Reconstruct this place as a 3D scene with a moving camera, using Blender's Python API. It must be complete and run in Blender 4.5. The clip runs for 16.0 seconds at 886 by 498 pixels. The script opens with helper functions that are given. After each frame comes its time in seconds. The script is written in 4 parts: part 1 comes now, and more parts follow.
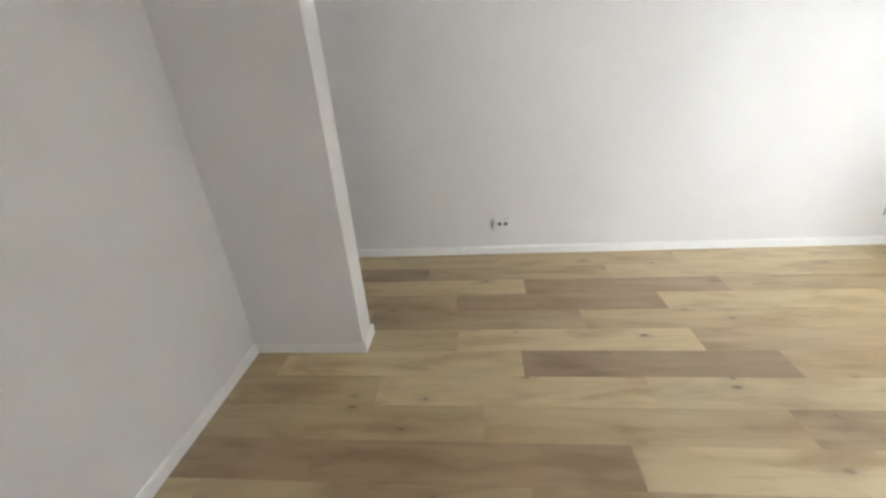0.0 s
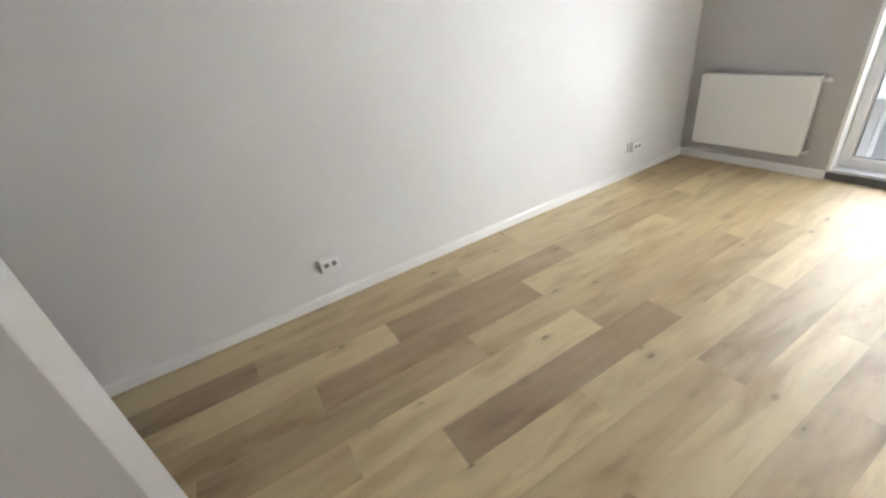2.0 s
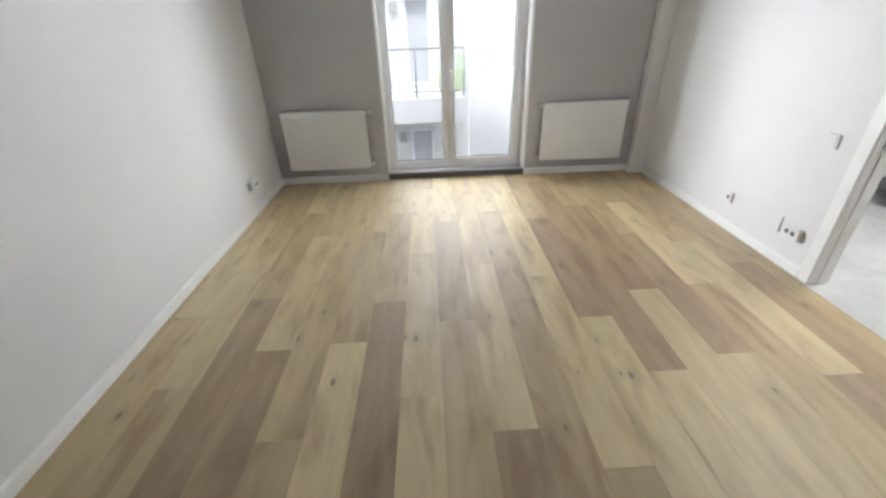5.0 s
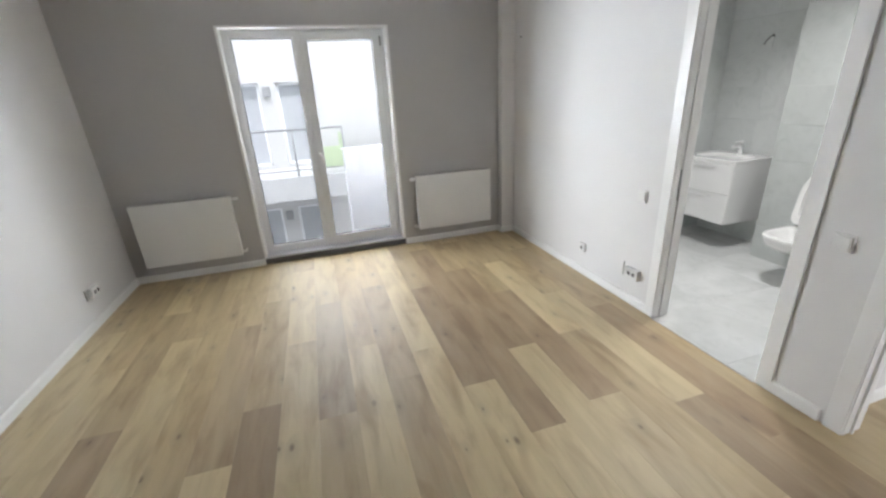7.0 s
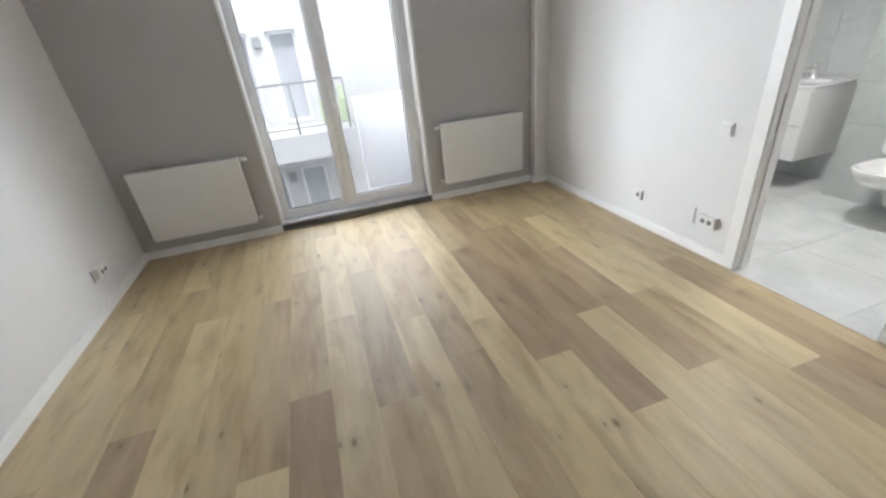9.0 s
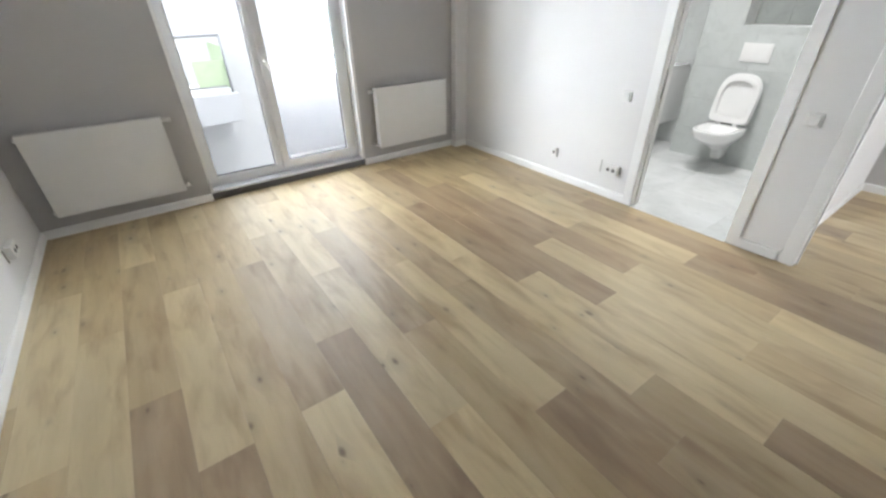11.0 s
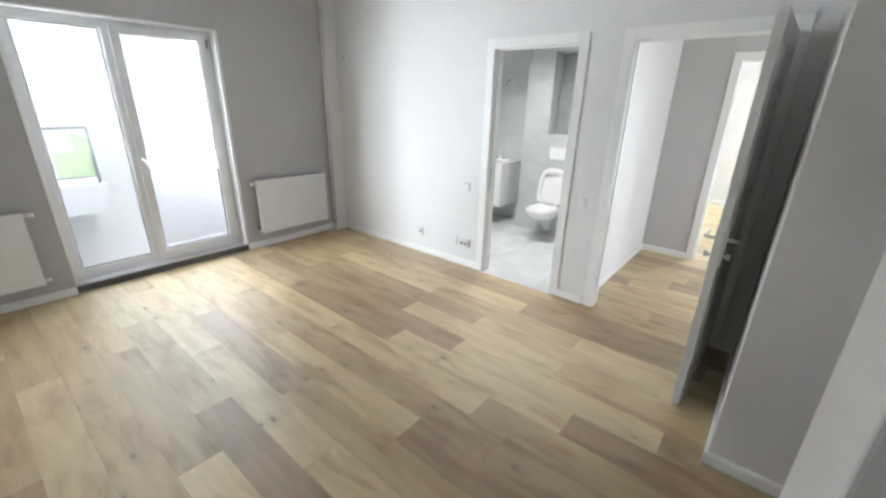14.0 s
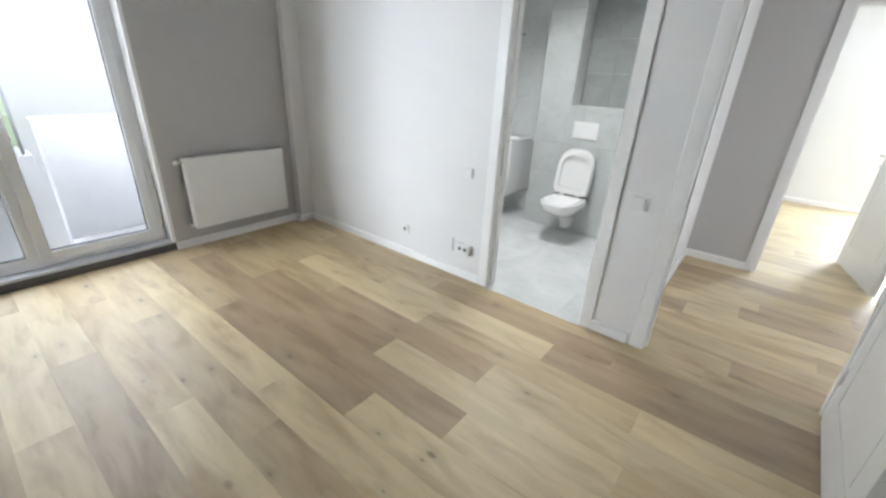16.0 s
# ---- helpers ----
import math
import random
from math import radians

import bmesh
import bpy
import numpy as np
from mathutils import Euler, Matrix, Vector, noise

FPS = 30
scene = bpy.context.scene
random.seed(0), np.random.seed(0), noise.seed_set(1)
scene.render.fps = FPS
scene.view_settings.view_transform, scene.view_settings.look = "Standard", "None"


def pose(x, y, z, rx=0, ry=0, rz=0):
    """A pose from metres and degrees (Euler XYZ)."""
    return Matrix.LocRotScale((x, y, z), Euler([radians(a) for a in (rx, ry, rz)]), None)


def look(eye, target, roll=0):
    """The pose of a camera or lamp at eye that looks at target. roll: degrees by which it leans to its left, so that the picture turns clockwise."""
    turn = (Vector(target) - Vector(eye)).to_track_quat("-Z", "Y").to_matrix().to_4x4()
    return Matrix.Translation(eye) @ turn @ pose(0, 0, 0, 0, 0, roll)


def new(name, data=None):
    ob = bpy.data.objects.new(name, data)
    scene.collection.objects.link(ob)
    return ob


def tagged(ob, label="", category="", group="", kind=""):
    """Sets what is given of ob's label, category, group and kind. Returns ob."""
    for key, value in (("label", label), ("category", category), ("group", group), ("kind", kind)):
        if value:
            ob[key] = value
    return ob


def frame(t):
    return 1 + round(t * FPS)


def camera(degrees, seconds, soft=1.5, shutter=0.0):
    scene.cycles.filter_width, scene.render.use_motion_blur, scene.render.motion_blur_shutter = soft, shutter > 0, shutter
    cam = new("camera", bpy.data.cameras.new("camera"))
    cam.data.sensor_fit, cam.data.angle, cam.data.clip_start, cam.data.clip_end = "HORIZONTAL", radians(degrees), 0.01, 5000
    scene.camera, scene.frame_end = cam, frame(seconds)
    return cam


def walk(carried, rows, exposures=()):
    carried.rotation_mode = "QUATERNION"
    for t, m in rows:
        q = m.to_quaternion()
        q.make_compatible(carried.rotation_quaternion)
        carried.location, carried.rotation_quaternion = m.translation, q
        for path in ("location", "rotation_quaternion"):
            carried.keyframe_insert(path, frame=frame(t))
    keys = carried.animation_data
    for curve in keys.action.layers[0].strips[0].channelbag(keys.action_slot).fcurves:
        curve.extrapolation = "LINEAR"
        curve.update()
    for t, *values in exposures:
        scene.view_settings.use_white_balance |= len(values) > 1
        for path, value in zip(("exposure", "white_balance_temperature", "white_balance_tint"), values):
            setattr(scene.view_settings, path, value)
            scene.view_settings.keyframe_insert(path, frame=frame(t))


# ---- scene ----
cam = camera(95.4, 16.0, soft=2.5)
PATH = [
    (0, (0.24, 0.2, 1.507), (0.043, 1.998, 0.655), -4.2),
    (0.5, (0.237, 0.427, 1.494), (0.211, 2.225, 0.617), -6.3),
    (1, (0.217, 0.616, 1.498), (0.347, 2.376, 0.557), -7.6),
    (1.5, (0.163, 0.768, 1.472), (0.686, 2.454, 0.531), -8.5),
    (2, (0.031, 0.966, 1.479), (0.828, 2.523, 0.508), -8.8),
    (2.5, (-0.033, 1.128, 1.465), (0.994, 2.532, 0.477), -9.2),
    (3, (-0.101, 1.311, 1.465), (1.184, 2.505, 0.504), -6.1),
    (3.5, (-0.209, 1.48, 1.485), (1.304, 2.324, 0.485), -4.6),
    (4, (-0.245, 1.601, 1.478), (1.386, 2.166, 0.467), -3.6),
    (4.5, (-0.205, 1.653, 1.482), (1.496, 2.001, 0.49), -2.9),
    (5, (-0.271, 1.628, 1.512), (1.472, 1.587, 0.533), -2.0),
    (7.5, (-0.221, 1.403, 1.574), (1.572, 0.869, 0.868), -3.1),
    (8, (-0.098, 1.405, 1.515), (1.69, 1.125, 0.664), -3.8),
    (10.5, (0.346, 2.229, 1.453), (1.773, 1.299, 0.405), -5.2),
    (11, (0.155, 2.361, 1.485), (1.547, 1.373, 0.442), -1.0),
    (11.5, (-0.067, 2.465, 1.535), (1.304, 1.403, 0.539), -0.7),
    (12, (-0.245, 2.572, 1.607), (1.129, 1.371, 0.787), 1.0),
    (12.5, (-0.341, 2.618, 1.661), (0.997, 1.303, 0.967), 3.2),
    (13, (-0.398, 2.605, 1.678), (0.889, 1.201, 1.07), 2.9),
    (13.5, (-0.405, 2.589, 1.686), (0.848, 1.152, 1.079), 2.9),
    (14, (-0.365, 2.522, 1.657), (0.821, 1.069, 0.961), 1.4),
    (14.5, (-0.224, 2.361, 1.578), (0.849, 0.9, 0.732), -0.6),
    (15, (-0.03, 2.215, 1.562), (0.936, 0.68, 0.718), 0.2),
    (15.5, (0.162, 1.984, 1.509), (1.235, 0.516, 0.675), 0.5),
    (16, (0.334, 1.677, 1.491), (1.459, 0.226, 0.696), 2.9),
]
EXPOSURES = [(0, 3.66, 6550, 12), (2, 3.56, 6550, 12), (4, 3.2, 6450, 12), (5, 3.02, 6400, 12), (8, 2.82, 6350, 12), (11, 3.14, 6300, 11), (13, 3.16, 6220, 10.5), (14.5, 3.15, 6200, 10.5), (16, 2.94, 6150, 10.5)]
walk(cam, [(t, look(eye, target, roll)) for t, eye, target, roll in PATH], EXPOSURES)

# ---- world and sun: an overcast day ----
world = bpy.data.worlds.new("overcast_sky")
scene.world = world
world.use_nodes = True
wn = world.node_tree
sky = wn.nodes.new("ShaderNodeTexSky")
sky.sky_type, sky.sun_disc = "NISHITA", False
sky.sun_elevation, sky.sun_rotation = radians(60), radians(-100)
sky.air_density, sky.dust_density = 1.0, 2.0
hsv = wn.nodes.new("ShaderNodeHueSaturation")
hsv.inputs["Saturation"].default_value = 0.25
wn.links.new(sky.outputs[0], hsv.inputs["Color"])
wn.links.new(hsv.outputs[0], wn.nodes["Background"].inputs["Color"])
wn.nodes["Background"].inputs["Strength"].default_value = 0.12
sun = new("sun", bpy.data.lights.new("sun", "SUN"))
sun.data.energy, sun.data.angle, sun.data.color = 0.6, radians(20), (0.97, 0.985, 1.0)
sun.matrix_world = look((-9, -0.6, 16), (0, 1, 0))


def area_lamp(name, x, y, z, width, height, power, turn, tilt=90):
    """An area lamp, mostly standing in for sky light that enters through an opening."""
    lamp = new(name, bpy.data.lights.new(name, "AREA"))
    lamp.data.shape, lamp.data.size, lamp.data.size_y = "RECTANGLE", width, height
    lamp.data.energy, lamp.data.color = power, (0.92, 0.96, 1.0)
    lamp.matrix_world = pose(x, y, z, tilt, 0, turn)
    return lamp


# added lamps, out of sight, boosting sky light over and at both sides of the facing house
south_lamp = area_lamp("sky_lamp_south", 6.6, -2.6, 2.9, 3.0, 3.6, 14.0, 0)
north_lamp = area_lamp("sky_lamp_north", 6.6, 5.2, 2.6, 3.0, 4.0, 42.0, 0)
east_lamp = area_lamp("sky_lamp_east", 10.4, 1.4, 6.4, 10.0, 4.2, 44.0, 0)
for lamp, aim in ((south_lamp, (3.4, 1.5, 1.2)), (north_lamp, (3.2, 1.2, 1.0)), (east_lamp, (1.5, 1.4, 0.4))):
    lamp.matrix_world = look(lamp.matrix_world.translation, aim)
# added lamps just outside the jambs of the balcony door, brightening walls and floor
area_lamp("jamb_lamp_south", 4.54, 0.40, 1.52, 0.50, 1.3, 10.0, 81, 91).data.spread = radians(125)
area_lamp("jamb_lamp_north", 4.54, 2.34, 1.52, 0.50, 1.3, 15.0, 101, 91).data.spread = radians(125)
area_lamp("far_room_daylight", -1.70, -6.16, 1.25, 0.88, 2.1, 21, 0).data.color = (0.86, 0.94, 1.0)
# hall lamp added at an assumed west opening, out of view
area_lamp("hall_fill", -2.36, -1.72, 1.5, 1.0, 1.5, 1.4, -90)
# fill lamp added to brighten the bathroom, whose own light source is unknown
bathroom_fill = area_lamp("bathroom_fill", 1.9, -1.35, 2.655, 0.34, 0.34, 3.0, 0, 0)
bathroom_fill.data.color, bathroom_fill.data.spread = (1.0, 0.985, 0.955), radians(125)


# ---- materials ----
def material(name, color, rough=0.6, metal=0.0, spread=0.04, scale=6.0, bump=0.05, bump_scale=220.0, coat=0.0, random_tone=0.0):
    m = bpy.data.materials.new(name)
    m.use_nodes = True
    n, l = m.node_tree.nodes, m.node_tree.links
    b = n["Principled BSDF"]
    b.inputs["Metallic"].default_value = metal
    b.inputs["Coat Weight"].default_value = coat
    geo = n.new("ShaderNodeNewGeometry")
    big = n.new("ShaderNodeTexNoise")
    big.inputs["Scale"].default_value, big.inputs["Detail"].default_value = scale, 4
    l.new(geo.outputs["Position"], big.inputs["Vector"])
    fine = n.new("ShaderNodeTexNoise")
    fine.inputs["Scale"].default_value, fine.inputs["Detail"].default_value = bump_scale, 3
    l.new(geo.outputs["Position"], fine.inputs["Vector"])
    ramp = n.new("ShaderNodeValToRGB")
    ramp.color_ramp.elements[0].position, ramp.color_ramp.elements[1].position = 0.3, 0.7
    ramp.color_ramp.elements[0].color = (*[c * (1 - spread) for c in color], 1)
    ramp.color_ramp.elements[1].color = (*[min(1, c * (1 + spread)) for c in color], 1)
    l.new(big.outputs["Fac"], ramp.inputs["Fac"])
    out = ramp.outputs["Color"]
    if random_tone:
        info = n.new("ShaderNodeObjectInfo")
        span = n.new("ShaderNodeMapRange")
        span.inputs["To Min"].default_value, span.inputs["To Max"].default_value = 1 - random_tone, 1 + random_tone
        l.new(info.outputs["Random"], span.inputs["Value"])
        tone = n.new("ShaderNodeHueSaturation")
        l.new(span.outputs[0], tone.inputs["Value"])
        l.new(out, tone.inputs["Color"])
        out = tone.outputs["Color"]
    l.new(out, b.inputs["Base Color"])
    mr = n.new("ShaderNodeMapRange")
    mr.inputs["To Min"].default_value, mr.inputs["To Max"].default_value = max(0.02, rough - 0.06), min(1, rough + 0.06)
    l.new(big.outputs["Fac"], mr.inputs["Value"])
    l.new(mr.outputs[0], b.inputs["Roughness"])
    if bump:
        bp = n.new("ShaderNodeBump")
        bp.inputs["Strength"].default_value, bp.inputs["Distance"].default_value = bump, 0.002
        l.new(fine.outputs["Fac"], bp.inputs["Height"])
        l.new(bp.outputs[0], b.inputs["Normal"])
    return m


def oak(name, light, dark, grey=0.0):
    """Oak-look board: streaked grain along x, soft clouds and knots, shifted from board to board."""
    m = bpy.data.materials.new(name)
    m.use_nodes = True
    n, l = m.node_tree.nodes, m.node_tree.links
    b = n["Principled BSDF"]
    geo, info = n.new("ShaderNodeNewGeometry"), n.new("ShaderNodeObjectInfo")
    shift = n.new("ShaderNodeVectorMath")
    shift.operation = "MULTIPLY_ADD"
    comb = n.new("ShaderNodeCombineXYZ")
    for k in range(3):
        l.new(info.outputs["Random"], comb.inputs[k])
    l.new(comb.outputs[0], shift.inputs[0])
    shift.inputs[1].default_value = (37.0, 53.0, 19.0)
    l.new(geo.outputs["Position"], shift.inputs[2])

    def tex(sx, sy, detail, rough, distortion=0.0):
        mp = n.new("ShaderNodeMapping")
        mp.inputs["Scale"].default_value = (sx, sy, 1)
        l.new(shift.outputs[0], mp.inputs["Vector"])
        t = n.new("ShaderNodeTexNoise")
        t.inputs["Scale"].default_value, t.inputs["Detail"].default_value = 1.0, detail
        t.inputs["Roughness"].default_value, t.inputs["Distortion"].default_value = rough, distortion
        l.new(mp.outputs[0], t.inputs["Vector"])
        return t.outputs["Fac"]

    def mix(kind, fac, a, c):
        x = n.new("ShaderNodeMix")
        x.data_type, x.blend_type = "RGBA", kind
        for sock, v in ((x.inputs[0], fac), (x.inputs[6], a), (x.inputs[7], c)):
            if isinstance(v, (int, float)):
                sock.default_value = v
            elif isinstance(v, tuple):
                sock.default_value = (*v, 1)
            else:
                l.new(v, sock)
        return x.outputs[2]

    def band(v, lo, hi, a=0.0, z=1.0):
        r = n.new("ShaderNodeMapRange")
        r.inputs["From Min"].default_value, r.inputs["From Max"].default_value = lo, hi
        r.inputs["To Min"].default_value, r.inputs["To Max"].default_value = a, z
        l.new(v, r.inputs["Value"])
        return r.outputs[0]

    patch, streak, vein, fine = tex(2.1, 8.0, 3, 0.5, 0.5), tex(1.2, 9, 2, 0.45, 0.9), tex(3.0, 26, 3, 0.55, 1.2), tex(12, 220, 3, 0.6)
    base = mix("MIX", band(streak, 0.36, 0.66), light, dark)
    base = mix("MULTIPLY", band(patch, 0.50, 0.72, 0.0, 0.80), base, (0.62, 0.51, 0.38))
    base = mix("SCREEN", band(patch, 0.46, 0.28, 0.0, 0.10), base, (0.55, 0.50, 0.36))
    base = mix("MULTIPLY", band(vein, 0.54, 0.78, 0.0, 0.28), base, (0.60, 0.52, 0.44))
    base = mix("MULTIPLY", band(fine, 0.48, 0.75, 0.0, 0.07), base, (0.66, 0.62, 0.58))
    # knots: small dark ellipses with a softer halo
    mp = n.new("ShaderNodeMapping")
    mp.inputs["Scale"].default_value = (4.2, 8.5, 1)
    l.new(shift.outputs[0], mp.inputs["Vector"])
    vor = n.new("ShaderNodeTexVoronoi")
    vor.voronoi_dimensions = "2D"
    vor.inputs["Scale"].default_value = 1.0
    l.new(mp.outputs[0], vor.inputs["Vector"])
    sep = n.new("ShaderNodeSeparateColor")
    l.new(vor.outputs["Color"], sep.inputs[0])
    some = band(sep.outputs[0], 0.80, 0.86)
    warp = n.new("ShaderNodeMath")
    warp.operation = "MULTIPLY_ADD"
    l.new(streak, warp.inputs[0])
    warp.inputs[1].default_value = 0.14
    l.new(vor.outputs["Distance"], warp.inputs[2])
    grow = n.new("ShaderNodeMath")
    grow.operation = "DIVIDE"
    l.new(warp.outputs[0], grow.inputs[0])
    l.new(band(sep.outputs[1], 0.0, 1.0, 0.55, 1.35), grow.inputs[1])
    core, halo = band(grow.outputs[0], 0.08, 0.15, 1.0, 0.0), band(grow.outputs[0], 0.10, 0.42, 1.0, 0.0)
    both = []
    for v, k in ((core, 0.80), (halo, 0.45)):
        q = n.new("ShaderNodeMath")
        q.operation = "MULTIPLY"
        l.new(v, q.inputs[0])
        l.new(some, q.inputs[1])
        q2 = n.new("ShaderNodeMath")
        q2.operation = "MULTIPLY"
        l.new(q.outputs[0], q2.inputs[0])
        q2.inputs[1].default_value = k
        both.append(q2.outputs[0])
    base = mix("MIX", both[1], base, tuple(c * 0.55 for c in dark))
    base = mix("MIX", both[0], base, (0.14, 0.072, 0.024))
    tone = n.new("ShaderNodeHueSaturation")
    l.new(band(info.outputs["Random"], 0, 1, 0.92, 1.08), tone.inputs["Value"])
    tone.inputs["Saturation"].default_value = 1.0 - grey
    l.new(base, tone.inputs["Color"])
    l.new(tone.outputs[0], b.inputs["Base Color"])
    l.new(band(vein, 0.3, 0.7, 0.58, 0.66), b.inputs["Roughness"])
    b.inputs["Specular IOR Level"].default_value = 0.75
    b.inputs["Coat Weight"].default_value, b.inputs["Coat Roughness"].default_value = 1.0, 0.50
    b.inputs["Coat IOR"].default_value = 1.68
    bp = n.new("ShaderNodeBump")
    bp.inputs["Strength"].default_value, bp.inputs["Distance"].default_value = 0.12, 0.001
    l.new(fine, bp.inputs["Height"])
    l.new(bp.outputs[0], b.inputs["Normal"])
    return m


def marble_tile(name, base_color, vein, rough, relief=0.02):
    """Pale grey stone-look tile with cloudy veins and light streaks."""
    m = bpy.data.materials.new(name)
    m.use_nodes = True
    n, l = m.node_tree.nodes, m.node_tree.links
    b = n["Principled BSDF"]
    geo, info = n.new("ShaderNodeNewGeometry"), n.new("ShaderNodeObjectInfo")
    add = n.new("ShaderNodeVectorMath")
    add.operation = "MULTIPLY_ADD"
    comb = n.new("ShaderNodeCombineXYZ")
    for k in range(3):
        l.new(info.outputs["Random"], comb.inputs[k])
    l.new(comb.outputs[0], add.inputs[0])
    add.inputs[1].default_value = (11.0, 23.0, 31.0)
    l.new(geo.outputs["Position"], add.inputs[2])
    big, thin = n.new("ShaderNodeTexNoise"), n.new("ShaderNodeTexNoise")
    big.inputs["Scale"].default_value, big.inputs["Detail"].default_value, big.inputs["Distortion"].default_value = 2.2, 6, 1.2
    thin.inputs["Scale"].default_value, thin.inputs["Detail"].default_value, thin.inputs["Distortion"].default_value = 7.0, 8, 2.0
    for t in (big, thin):
        l.new(add.outputs[0], t.inputs["Vector"])
    r1 = n.new("ShaderNodeValToRGB")
    r1.color_ramp.elements[0].position, r1.color_ramp.elements[1].position = 0.35, 0.68
    r1.color_ramp.elements[0].color, r1.color_ramp.elements[1].color = (*base_color, 1), (*vein, 1)
    l.new(big.outputs["Fac"], r1.inputs["Fac"])
    x = n.new("ShaderNodeMix")
    x.data_type, x.blend_type = "RGBA", "MULTIPLY"
    r2 = n.new("ShaderNodeMapRange")
    r2.inputs["From Min"].default_value, r2.inputs["From Max"].default_value, r2.inputs["To Max"].default_value = 0.5, 0.8, 0.35
    l.new(thin.outputs["Fac"], r2.inputs["Value"])
    l.new(r2.outputs[0], x.inputs[0])
    l.new(r1.outputs["Color"], x.inputs[6])
    x.inputs[7].default_value = (0.7, 0.72, 0.72, 1)
    l.new(x.outputs[2], b.inputs["Base Color"])
    b.inputs["Roughness"].default_value = rough
    bp = n.new("ShaderNodeBump")
    bp.inputs["Strength"].default_value, bp.inputs["Distance"].default_value = 0.6, relief
    wave = n.new("ShaderNodeTexNoise")
    wave.inputs["Scale"].default_value, wave.inputs["Detail"].default_value = 1.0, 2
    wm = n.new("ShaderNodeMapping")
    wm.inputs["Scale"].default_value = (3.5, 3.5, 11.0)
    l.new(add.outputs[0], wm.inputs["Vector"])
    l.new(wm.outputs[0], wave.inputs["Vector"])
    l.new(wave.outputs["Fac"], bp.inputs["Height"])
    l.new(bp.outputs[0], b.inputs["Normal"])
    return m


def glass_material(name, tint=(0.97, 0.985, 0.98)):
    m = bpy.data.materials.new(name)
    m.use_nodes = True
    b = m.node_tree.nodes["Principled BSDF"]
    b.inputs["Base Color"].default_value = (*tint, 1)
    b.inputs["Transmission Weight"].default_value = 1.0
    b.inputs["Roughness"].default_value, b.inputs["IOR"].default_value = 0.0, 1.45
    return m


